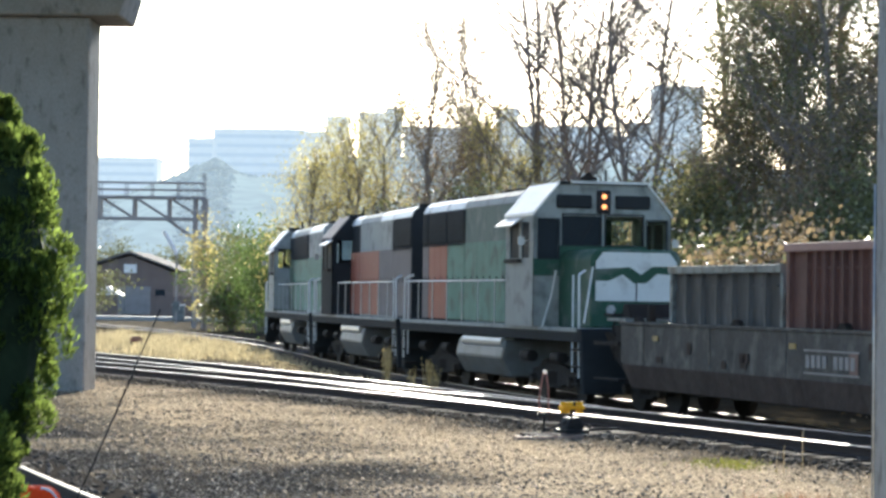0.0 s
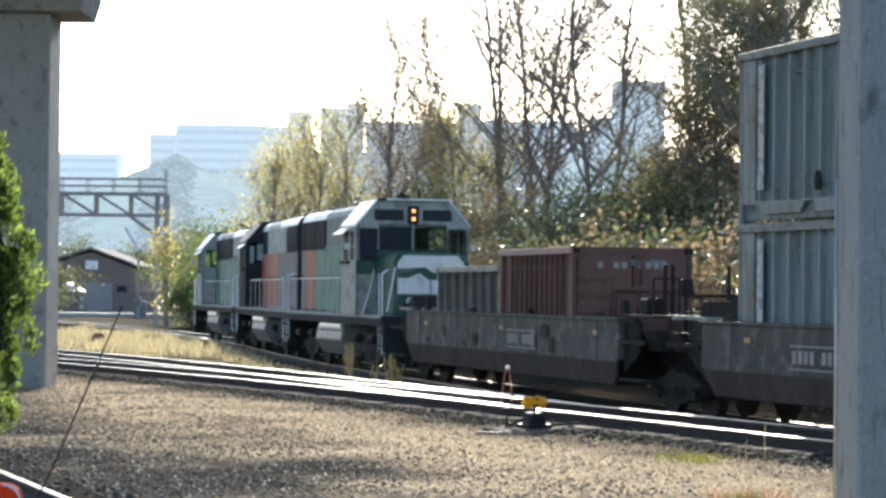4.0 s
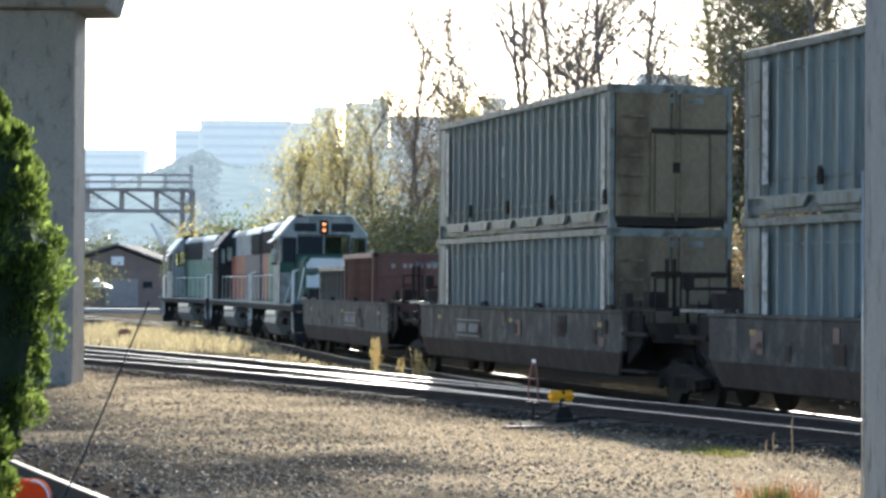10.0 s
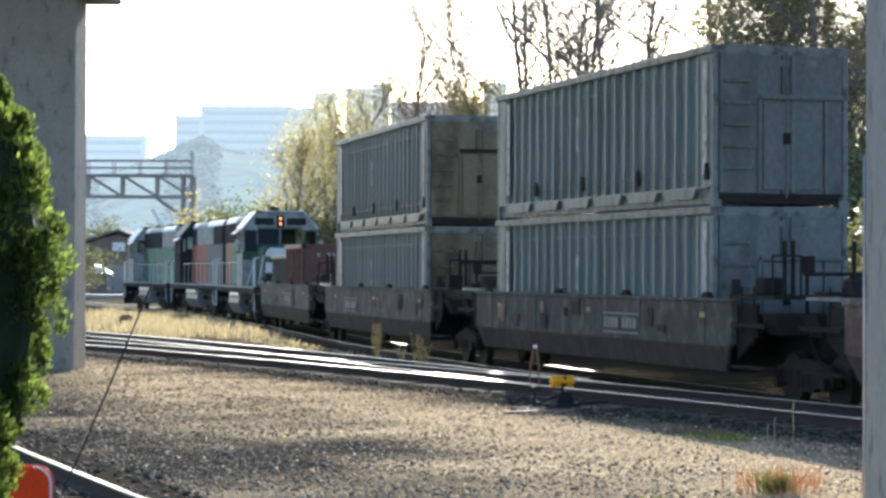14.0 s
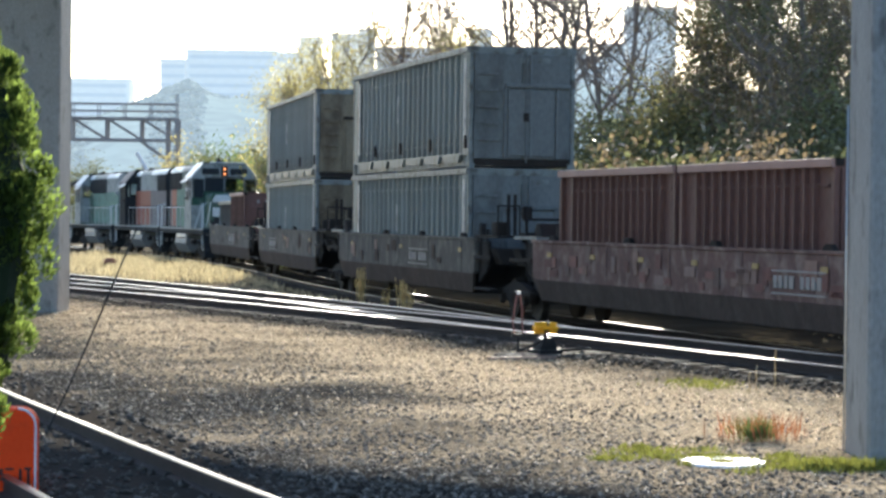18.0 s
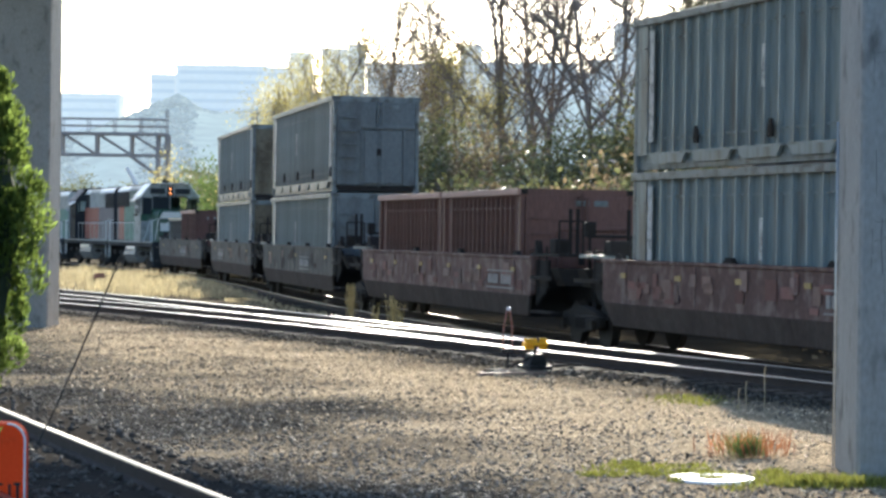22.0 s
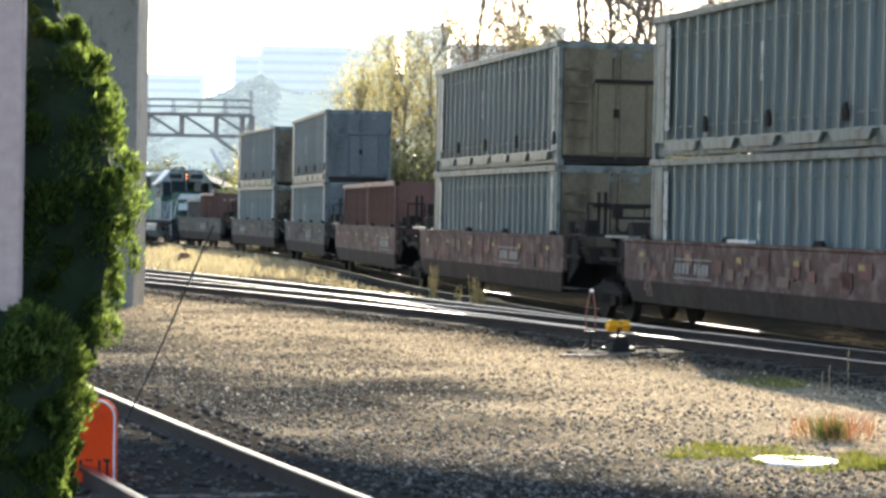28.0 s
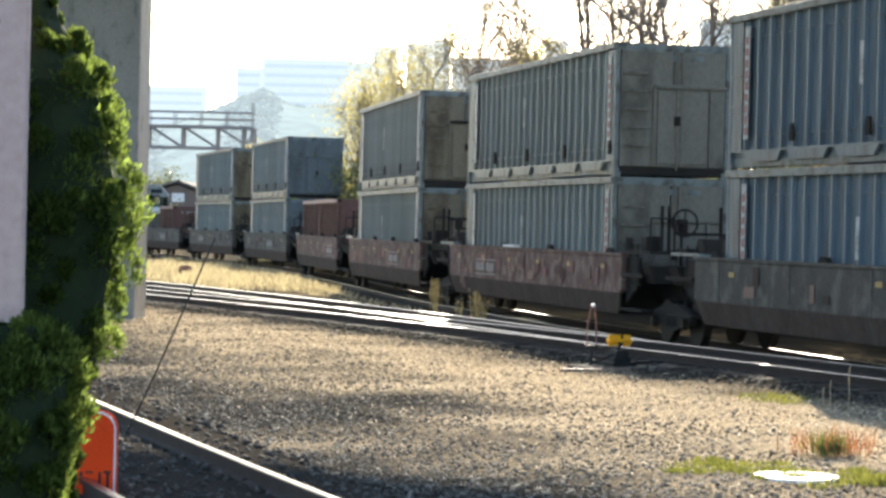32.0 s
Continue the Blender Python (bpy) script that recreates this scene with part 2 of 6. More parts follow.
SIGN_PINK = mat("sign_pinkish_white", (0.6, 0.41, 0.36), 0.6, vary=0.05, scale=2, fine=20, bump=0.04)
SHADED_SOIL = mat("soil_with_tree_shade", (0.05, 0.042, 0.03), 1.0, vary=0.4, scale=0.8, fine=12, bump=0.4, spec=0.0)
GANTRY_STEEL = mat("weathered_gantry_steel", (0.3, 0.27, 0.26), 0.7, 0.2, vary=0.25, scale=1.5)
SHED_WALL = mat("shed_brown_wall", (0.2, 0.15, 0.13), 0.85, vary=0.2, scale=0.8)
SHED_ROOF = mat("shed_grey_roof", (0.14, 0.13, 0.125), 0.95, spec=0.05, vary=0.2, scale=0.8)
ROAD = mat("pale_road", (0.34, 0.33, 0.32), 0.95, vary=0.15, scale=0.4)


def ground_material():
    m = bpy.data.materials.new("gravel_yard")
    m.use_nodes = True
    n, l = m.node_tree.nodes, m.node_tree.links
    b = n["Principled BSDF"]
    b.inputs["Roughness"].default_value, b.inputs["Specular IOR Level"].default_value = 1.0, 0.0
    tc = n.new("ShaderNodeTexCoord")
    patch, fine, cell = n.new("ShaderNodeTexNoise"), n.new("ShaderNodeTexNoise"), n.new("ShaderNodeTexVoronoi")
    for node, s in ((patch, 0.3), (fine, 9.0), (cell, 34.0)):
        node.inputs["Scale"].default_value = s
        l.new(tc.outputs["Object"], node.inputs[0])
    patch.inputs["Detail"].default_value = 6
    ramp = n.new("ShaderNodeValToRGB")
    ramp.color_ramp.elements[0].position, ramp.color_ramp.elements[1].position = 0.3, 0.62

    def edge(normal, start, lo, hi):
        """0 near a line on the ground, 1 away from it."""
        dot, mr = n.new("ShaderNodeVectorMath"), n.new("ShaderNodeMapRange")
        dot.operation, dot.inputs[1].default_value = "DOT_PRODUCT", normal
        l.new(tc.outputs["Object"], dot.inputs[0])
        l.new(dot.outputs["Value"], mr.inputs[0])
        mr.inputs[1].default_value, mr.inputs[2].default_value = start + lo, start + hi
        return mr.outputs[0]

    from_spur, from_siding = edge((1, 0.378, 0), 4.35, 2.5, 9.5), edge((-1, -0.47, 0), -21.3, 1.6, 5.0)
    both, worn = n.new("ShaderNodeMath"), n.new("ShaderNodeMath")
    both.operation, worn.operation = "MULTIPLY", "MULTIPLY_ADD"
    l.new(from_spur, both.inputs[0])
    l.new(from_siding, both.inputs[1])
    near = n.new("ShaderNodeMath")
    near.operation = "MULTIPLY"
    l.new(edge((0, 1, 0), 0.0, 17.6, 20.6), near.inputs[0])
    l.new(both.outputs[0], near.inputs[1])
    l.new(near.outputs[0], worn.inputs[0])
    worn.inputs[1].default_value = 0.42
    l.new(patch.outputs[0], worn.inputs[2])
    shift = n.new("ShaderNodeMath")
    shift.operation, shift.inputs[1].default_value = "SUBTRACT", 0.2
    l.new(worn.outputs[0], shift.inputs[0])
    ramp.color_ramp.elements[0].color, ramp.color_ramp.elements[1].color = (0.045, 0.04, 0.034, 1), (0.46, 0.36, 0.24, 1)
    l.new(shift.outputs[0], ramp.inputs[0])
    # brown rough ground further out
    sep, far, out = n.new("ShaderNodeSeparateXYZ"), n.new("ShaderNodeMapRange"), n.new("ShaderNodeMixRGB")
    far.inputs[1].default_value, far.inputs[2].default_value = 64.0, 84.0
    l.new(tc.outputs["Object"], sep.inputs[0])
    l.new(sep.outputs["Y"], far.inputs[0])
    l.new(far.outputs[0], out.inputs[0])
    l.new(ramp.outputs[0], out.inputs[1])
    out.inputs[2].default_value = (0.13, 0.11, 0.08, 1)
    mul = n.new("ShaderNodeMixRGB")
    mul.blend_type, mul.inputs[0].default_value = "OVERLAY", 0.85
    l.new(out.outputs[0], mul.inputs[1])
    l.new(cell.outputs["Color"], n.new("ShaderNodeRGBToBW").inputs[0])
    l.new(n["RGB to BW"].outputs[0], mul.inputs[2])
    l.new(mul.outputs[0], b.inputs["Base Color"])
    bp = n.new("ShaderNodeBump")
    bp.inputs["Strength"].default_value, bp.inputs["Distance"].default_value = 1.0, 0.03
    l.new(cell.outputs["Distance"], bp.inputs["Height"])
    l.new(bp.outputs[0], b.inputs["Normal"])
    return m


GROUND = ground_material()


# ---- building blocks ----
class Solid:
    """Collects boxes, tubes and prisms into one mesh."""

    def __init__(self):
        self.v, self.f = [], []

    def add(self, v, f):
        o = len(self.v)
        self.v += [tuple(p) for p in v]
        self.f += [tuple(i + o for i in q) for q in f]
        return self

    def box(self, x0, x1, y0, y1, z0, z1):
        return self.add([(x, y, z) for z in (z0, z1) for y in (y0, y1) for x in (x0, x1)],
                        [(0, 2, 3, 1), (4, 5, 7, 6), (0, 1, 5, 4), (2, 6, 7, 3), (0, 4, 6, 2), (1, 3, 7, 5)])

    def prism(self, pts, axis, a, b):
        """A polygon of two coordinates, pushed along an axis (0, 1, 2) from a to b."""
        n = len(pts)
        put = lambda p, w: {0: (w, p[0], p[1]), 1: (p[0], w, p[1]), 2: (p[0], p[1], w)}[axis]
        return self.add([put(p, a) for p in pts] + [put(p, b) for p in pts],
                        [tuple(range(n)), tuple(range(2 * n - 1, n - 1, -1))] + [(i, i + n, (i + 1) % n + n, (i + 1) % n) for i in range(n)])

    def tube(self, p, q, r0, r1=None, n=8):
        p, q = Vector(p), Vector(q)
        r1 = r0 if r1 is None else r1
        d = (q - p).normalized()
        u = d.orthogonal().normalized()
        w = d.cross(u)
        ring = [(u * math.cos(a) + w * math.sin(a)) for a in (2 * math.pi * k / n for k in range(n))]
        return self.add([p + e * r0 for e in ring] + [q + e * r1 for e in ring],
                        [(i, (i + 1) % n, (i + 1) % n + n, i + n) for i in range(n)] + [tuple(range(n - 1, -1, -1)), tuple(range(n, 2 * n))])

    def path(self, pts, r, n=6):
        for a, b in zip(pts, pts[1:]):
            self.tube(a, b, r, r, n)
        return self

    def mesh(self, name, material, bevel=0.0, smooth=False):
        me = bpy.data.meshes.new(name)
        me.from_pydata(self.v, [], self.f)
        bm = bmesh.new()
        bm.from_mesh(me)
        bmesh.ops.recalc_face_normals(bm, faces=bm.faces)
        if bevel:
            bmesh.ops.bevel(bm, geom=[e for e in bm.edges if e.calc_face_angle(0) > 0.6], offset=bevel, segments=1, affect="EDGES")
        for f in bm.faces:
            f.smooth = smooth
        bm.to_mesh(me)
        bm.free()
        me.materials.append(material)
        return me


def part(name, solid, material, parent, label="", bevel=0.0, smooth=False, at=None):
    ob = new(name, solid.mesh(name, material, bevel, smooth) if isinstance(solid, Solid) else solid)
    ob.parent = parent
    if at is not None:
        ob.matrix_basis = at
    if label:
        ob["label"] = label
    return ob


def thing(name, label, category, at=None, group="", kind=""):
    ob = tagged(new(name), label, category, group, kind)
    if at is not None:
        ob.matrix_basis = at
    return ob


def quads_mesh(name, centers, us, vs, material):
    """One mesh of loose four-cornered leaves: centre, half width and half length vectors."""
    c, u, v = np.asarray(centers), np.asarray(us), np.asarray(vs)
    k = len(c)
    pts = np.stack([c - v, c + u * 0.9 - v * 0.1, c + v, c - u * 0.9 - v * 0.1], 1).reshape(-1, 3)
    me = bpy.data.meshes.new(name)
    me.vertices.add(4 * k)
    me.vertices.foreach_set("co", pts.astype(np.float32).ravel())
    me.loops.add(4 * k)
    me.loops.foreach_set("vertex_index", np.arange(4 * k, dtype=np.int32))
    me.polygons.add(k)
    me.polygons.foreach_set("loop_start", np.arange(0, 4 * k, 4, dtype=np.int32))
    me.update(calc_edges=True)
    me.validate()
    me.materials.append(material)
    return me


def stones_mesh(name, centers, sizes, material, rng):
    """One mesh of small angular stones (squashed, uneven octahedra)."""
    k = len(centers)
    base = np.array([(1, 0, 0), (0, 1, 0), (-1, 0, 0), (0, -1, 0), (0, 0, 0.7), (0, 0, -0.6)])
    tri = np.array([(0, 1, 4), (1, 2, 4), (2, 3, 4), (3, 0, 4), (1, 0, 5), (2, 1, 5), (3, 2, 5), (0, 3, 5)])
    a = rng.uniform(0, 6.28, k)
    p = base[None] * rng.uniform(0.6, 1.3, (k, 6, 1))
    p = p + rng.normal(0, 0.14, (k, 6, 3))
    x, y = p[..., 0] * np.cos(a)[:, None] - p[..., 1] * np.sin(a)[:, None], p[..., 0] * np.sin(a)[:, None] + p[..., 1] * np.cos(a)[:, None]
    p = np.stack([x, y, p[..., 2]], -1) * np.asarray(sizes)[:, None, None] + np.asarray(centers)[:, None]
    f = (tri[None] + 6 * np.arange(k)[:, None, None]).reshape(-1)
    me = bpy.data.meshes.new(name)
    me.vertices.add(6 * k)
    me.vertices.foreach_set("co", p.astype(np.float32).ravel())
    me.loops.add(24 * k)
    me.loops.foreach_set("vertex_index", f.astype(np.int32))
    me.polygons.add(8 * k)
    me.polygons.foreach_set("loop_start", np.arange(0, 24 * k, 3, dtype=np.int32))
    me.update(calc_edges=True)
    me.validate()
    me.materials.append(material)
    return me


# ---- the plan: lines of the tracks ----
SLOPE_Y = (-60, 20, 40, 54, 65, 75, 86, 96, 106, 116, 126, 145, 170, 400)
SLOPE = (-0.33, -0.3289, -0.2947, -0.2691, -0.2312, -0.1971, -0.1777, -0.1867, -0.215, -0.249, -0.2787, -0.3179, -0.3483, -0.36)
HALF = 1.28
GRID = np.arange(-60, 400, 0.1)
GRID_M = np.interp(GRID, SLOPE_Y, SLOPE)
GRID_X = np.concatenate([[0], np.cumsum((GRID_M[1:] + GRID_M[:-1]) / 2 * 0.1)])
GRID_X = GRID_X - np.interp(58.4, GRID, GRID_X) - 0.094
GRID_S = np.concatenate([[0], np.cumsum(np.hypot(np.diff(GRID_X), 0.1))])
GRID_S = GRID_S - np.interp(10, GRID, GRID_S) + 10


def main_line(s):
    """The middle of the main line s metres along it, and its yaw."""
    y = float(np.interp(s, GRID_S, GRID))
    x, m = float(np.interp(y, GRID, GRID_X)), float(np.interp(y, GRID, GRID_M))
    n = math.hypot(1, m)
    return x + HALF / n, y - HALF * m / n, math.atan(-m)


def main_x(y):
    return np.interp(y, GRID, GRID_X) + HALF * 1.04


def siding_x(y):
    """Middle of the near siding."""
    d = y - 38.8
    return 2.23 - 0.45 * d - 0.0028 * d * abs(d) * (1 if y > 38.8 else -0.5) + 0.79


def branch_x(y):
    """Middle of the track that leaves the siding at the points."""
    d = max(0.0, y - 38.7)
    return siding_x(y) + 0.127 * d * d / (d + 6.0) * 1.15


def spur_x(y):
    """Middle of the spur in the foreground."""
    d = y - 20.0
    return -2.43 - 0.378 * d + 0.0012 * d * d - 0.78


GROUND_Z = 0.08


def ground_z(x, y):
    d = main_x(y) - x
    k = np.clip((d - 1.9) / 1.3, 0, 1)
    return -0.2 + (GROUND_Z + 0.2) * k * k * (3 - 2 * k)


# ---- ground ----
def make_ground():
    ys = np.concatenate([np.arange(-40, 120, 0.7), 120 * np.power(1.12, np.arange(0, 30))])
    side = np.concatenate([np.arange(0, 30, 0.7), 30 * np.power(1.14, np.arange(0, 36))])
    xs = np.concatenate([-side[:0:-1], side])
    gx, gy = np.meshgrid(xs, ys)
    gz = ground_z(gx, gy) + 0.012 * np.sin(gx * 2.1 + 1.3 * np.sin(gy)) * np.cos(gy * 1.7)
    k, w = gx.size, len(xs)
    i = np.arange(k).reshape(gx.shape)[:-1, :-1].ravel()
    me = bpy.data.meshes.new("ground")
    me.vertices.add(k)
    me.vertices.foreach_set("co", np.stack([gx, gy, gz], -1).astype(np.float32).ravel())
    me.loops.add(4 * len(i))
    me.loops.foreach_set("vertex_index", np.stack([i, i + 1, i + w + 1, i + w], -1).astype(np.int32).ravel())
    me.polygons.add(len(i))
    me.polygons.foreach_set("loop_start", np.arange(0, 4 * len(i), 4, dtype=np.int32))
    me.update(calc_edges=True)
    me.materials.append(GROUND)
    return tagged(new("ground", me), "tan and grey gravel of a railway yard", "ground", kind="structure")


make_ground()
# soil sheet behind the train, coloured dark for the shade of the trees
bank = Solid()
bys = list(np.arange(-30, 150, 3.0))
bank.add([(float(main_x(y)) + o, y, z) for y in bys for o, z in ((-2.6, -0.17), (2.1, -0.185), (2.6, -0.1), (9, 0.1), (40, 0.2))],
         [(r * 5 + i, r * 5 + i + 1, r * 5 + i + 6, r * 5 + i + 5) for r in range(len(bys) - 1) for i in range(4)])
tagged(new("verge", bank.mesh("verge", SHADED_SOIL)), "soil bank behind the main line, tree shade put into its dark colour", "ground", kind="structure")


# ---- tracks ----
RAIL_PROFILE = [(-0.07, 0), (0.07, 0), (0.07, 0.015), (0.012, 0.035), (0.012, 0.108), (0.036, 0.118), (0.036, 0.148), (-0.036, 0.148), (-0.036, 0.118), (-0.012, 0.108), (-0.012, 0.035), (-0.07, 0.015)]


def rail_run(line, side, y0, y1, top, step=2.0):
    """Foot and web of one rail along a line, and its polished head."""
    body, head = Solid(), Solid()
    ys = list(np.arange(y0, y1, step)) + [y1]
    stations = []
    for y in ys:
        m = (line(y + 0.5) - line(y - 0.5))
        n = math.hypot(1, m)
        stations.append((line(y) + side / n, y - side * m / n, 1 / n, -m / n))
    for prof, sol, z in ((RAIL_PROFILE, body, top - 0.16), ([(-0.034, 0.148), (0.034, 0.148), (0.032, 0.155), (0.022, 0.16), (-0.022, 0.16), (-0.032, 0.155)], head, top - 0.16)):
        k = len(prof)
        v = [(x + p * cx, y + p * cy, z + q) for x, y, cx, cy in stations for p, q in prof]
        f = [(r * k + i, r * k + (i + 1) % k, (r + 1) * k + (i + 1) % k, (r + 1) * k + i) for r in range(len(stations) - 1) for i in range(k)]
        f += [tuple(range(k)), tuple((len(stations) - 1) * k + i for i in range(k))]
        sol.add(v, f)
    return body, head


TIE = Solid().box(-1.28, 1.28, -0.11, 0.11, -0.16, 0).mesh("tie", TIE_WOOD, bevel=0.012)


def make_track(name, label, line, y0, y1, top, tie_y0, tie_y1, gap=0.55, sides=(-0.755, 0.755)):
    tr = thing(name, label, "railway track", kind="structure")
    for sd in sides:
        body, head = rail_run(line, sd, y0, y1, top)
        r = part("rail", body, RUST_RAIL, tr, smooth=False)
        part("rail_head", head, STEEL_RAIL, r, "worn shiny rail head")
    rng = random.Random(len(label))
    y = tie_y0
    while y < tie_y1:
        m = line(y + 0.5) - line(y - 0.5)
        part("tie", TIE, None, tr, at=pose(line(y) + rng.uniform(-0.05, 0.05), y, top - 0.158 + rng.uniform(-0.015, 0.01), 0, 0, math.degrees(math.atan(-m)) + rng.uniform(-1.5, 1.5)))
        y += gap * rng.uniform(0.93, 1.07) * math.cos(math.atan(m))
    return tr


make_track("main_line", "main line of worn steel rails on dark ties", main_x, -40, 300, 0.0, 30, 120)
make_track("siding", "siding with sunlit rails and dark ties beside the main line", siding_x, 5, 130, 0.3, 24, 90)
make_track("branch_track", "branching track that leaves the siding at the points", branch_x, 40.5, 140, 0.3, 52, 92)
make_track("spur_track", "curving spur track in shade in the foreground", spur_x, 3, 60, 0.25, 8, 40)

# ---- ballast beds ----
def make_bed(name, label, line, y0, y1, half, top):
    s, ys = Solid(), list(np.arange(y0, y1, 1.5))
    prof = ((-half, -0.02), (-half + 0.5, top), (half - 0.5, top), (half, -0.02))
    for y in ys:
        m = line(y + 0.5) - line(y - 0.5)
        n = math.hypot(1, m)
        s.v += [(line(y) + o / n, y - o * m / n, float(ground_z(line(y) + o, y)) + z if abs(o) == half else GROUND_Z + z) for o, z in prof]
    s.f += [(r * 4 + i, r * 4 + i + 1, r * 4 + i + 5, r * 4 + i + 4) for r in range(len(ys) - 1) for i in range(3)]
    tagged(new(name, s.mesh(name, BED)), label, "ballast", kind="structure")


make_bed("siding_bed", "dark ballast bed of the siding", siding_x, 8, 120, 1.75, 0.045)
make_bed("branch_bed", "dark ballast bed of the branching track", branch_x, 46, 120, 1.75, 0.05)
make_bed("spur_bed", "dark ballast bed of the spur", spur_x, 4, 58, 2.0, 0.02)

def make_main_bed():
    s, ys = Solid(), list(np.arange(12, 150, 1.5))
    offs = (-3.1, -2.9, -2.6, -2.3, -2.0, -1.7, 0.0, 3.0, 5.0)
    for y in ys:
        m = float(main_x(y + 0.5) - main_x(y - 0.5))
        n = math.hypot(1, m)
        for o in offs:
            x, yy = float(main_x(y)) + o / n, y - o * m / n
            s.v.append((x, yy, float(ground_z(x, yy)) + (-0.03 if o in (-3.1, 5.0) else 0.022)))
    k = len(offs)
    s.f += [(r * k + i, r * k + i + 1, r * k + i + k + 1, r * k + i + k) for r in range(len(ys) - 1) for i in range(k - 1)]
    tagged(new("main_bed", s.mesh("main_bed", BED)), "dark ballast bed of the main line", "ballast", kind="structure")


make_main_bed()

# ---- loose stones ----
rng_n = np.random.default_rng(5)


def scatter(count, y0, y1, power, keep):
    y = y0 + (y1 - y0) * rng_n.power(power, count)
    x = y * rng_n.uniform(-0.2, 0.2, count)
    ok = keep(x, y)
    return x[ok], y[ok]


def lay_stones(name, label, count, y0, y1, power, lo, hi, material, keep, lift=0.3):
    x, y = scatter(count, y0, y1, power, keep)
    sz = lo * np.power(hi / lo, rng_n.uniform(0, 1, len(x)) ** 1.6)
    c = np.stack([x, y, ground_z(x, y) + sz * lift], -1)
    return tagged(new(name, stones_mesh(name, c, sz, material, rng_n)), label, "gravel", kind="stuff")


sid = np.vectorize(siding_x)
spr = np.vectorize(spur_x)
def tan_share(x, y):
    a = np.clip((x + 0.378 * y - 4.35 - 2.5) / 7.0, 0, 1)
    b = np.clip((21.3 - x - 0.47 * y - 1.6) / 2.4, 0, 1)
    return a * b * np.clip((y - 17.6) / 3.0, 0, 1) * 0.95 + 0.02


lay_stones("grey_gravel", "grey angular gravel near the tracks", 130000, 13, 60, 1.0, 0.008, 0.03, GREY_STONE, lambda x, y: (main_x(y) - x > 3.0) & (np.abs(x - spr(y)) > 1.7) & (rng_n.uniform(0, 1, len(x)) > tan_share(x, y)))
lay_stones("loose_gravel", "loose angular gravel in tan and grey", 60000, 13, 60, 1.0, 0.007, 0.028, GRAVEL, lambda x, y: (main_x(y) - x > 3.0) & (np.abs(x - spr(y)) > 1.7) & (rng_n.uniform(0, 1, len(x)) < tan_share(x, y)))
lay_stones("track_ballast", "dark ballast stones along the siding", 30000, 22, 75, 1.0, 0.025, 0.06, BALLAST,
           lambda x, y: (np.abs(x - sid(y)) < 2.3) & (main_x(y) - x > 2.6), 0.9)
lay_stones("spur_ballast", "dark ballast stones along the spur", 16000, 9, 40, 1.0, 0.02, 0.05, BALLAST, lambda x, y: np.abs(x - spr(y)) < 1.9, 0.7)


# ---- the viaduct: piers, and a slab out of view that casts shade ----
def make_pier(label, x0, y0, width, depth, yaw, top, cap):
    p = thing("concrete_pier", label, "pier", pose(x0, y0, 0, 0, 0, yaw), group="viaduct piers", kind="structure")
    part("shaft", Solid().box(0, width, 0, depth, -0.3, top), CONCRETE, p, bevel=0.03)
    if cap:
        s = Solid()
        s.prism([(-0.5, top), (width + 0.7, top), (width + 0.86, top + 0.55), (width + 0.9, 10.5), (-0.5, 10.5)], 1, -0.35, depth + 0.35)
        part("cap", s, CONCRETE, p, "flared concrete cap", bevel=0.03)
    return p


make_pier("tall shaded concrete pier with a flared cap", -11.09, 50.5, 3.2, 1.6, 0, 8.13, True)
near_pier = make_pier("smooth grey concrete pier standing on mossy gravel", 3.926, 20.75, 1.1, 1.1, 0, 10.5, False)


def make_drip_stains(pier):
    """Thin cracks and drip marks that run down the near face of the pier."""
    rng = random.Random(31)
    for x, z0, z1, r in ((0.335, 4.6, 2.52, 0.007), (0.395, 4.7, 2.45, 0.006), (0.385, 2.02, 0.72, 0.006), (0.115, 4.05, 3.5, 0.004), (0.135, 3.0, 2.6, 0.004),
                         (0.2, 2.4, 1.9, 0.006), (0.255, 2.35, 2.0, 0.007), (0.105, 2.3, 1.95, 0.004), (0.225, 1.9, 1.5, 0.004), (0.3, 2.25, 2.02, 0.005),
                         (0.62, 4.6, 1.4, 0.007), (0.8, 4.6, 2.2, 0.006), (0.96, 3.4, 0.9, 0.005)):
        n = max(4, int((z0 - z1) / 0.09))
        pts, dx = [], 0.0
        for i in range(n + 1):
            dx = 0.8 * dx + rng.uniform(-0.009, 0.009)
            pts.append((x + dx, 0.0, z0 + (z1 - z0) * i / n))
        for i in range(0, n, 3):
            seg = pts[i:i + 4]
            if len(seg) > 1 and rng.random() < 0.9:
                part("drip_stain", Solid().path(seg, r * rng.uniform(0.35, 1.0), 5), DRIP_STAIN, pier, "thin dark drip stain")
    for x, z, w in ((0.11, 2.36, 0.26), (0.12, 2.21, 0.2), (0.06, 3.86, 0.3), (0.3, 3.6, 0.22), (0.28, 3.3, 0.2), (0.3, 2.75, 0.18), (0.26, 4.0, 0.3)):
        pts = [(x + w * i / 6, 0.0, z + rng.uniform(-0.035, 0.035)) for i in range(7)]
        part("hairline_crack", Solid().path(pts, 0.0028, 4), DRIP_STAIN, pier, "branching hairline crack")


make_drip_stains(near_pier)
# thin metal strip added to imitate the sunlit rim of the pier
lit_edge = thing("sunlit_edge", "thin steel strip added for the pier's sunlit edge", "strip", pose(3.918, 21.862, 0.0))
part("strip", Solid().tube((0, 0, 0.05), (0, 0, 3.3), 0.011, 0.011, 10), TANK_STEEL, lit_edge, smooth=True)
# out-of-view stand-in for a deck, shaped so its shadow falls on the foreground
deck = Solid()
ux, uy = -0.838, 0.545
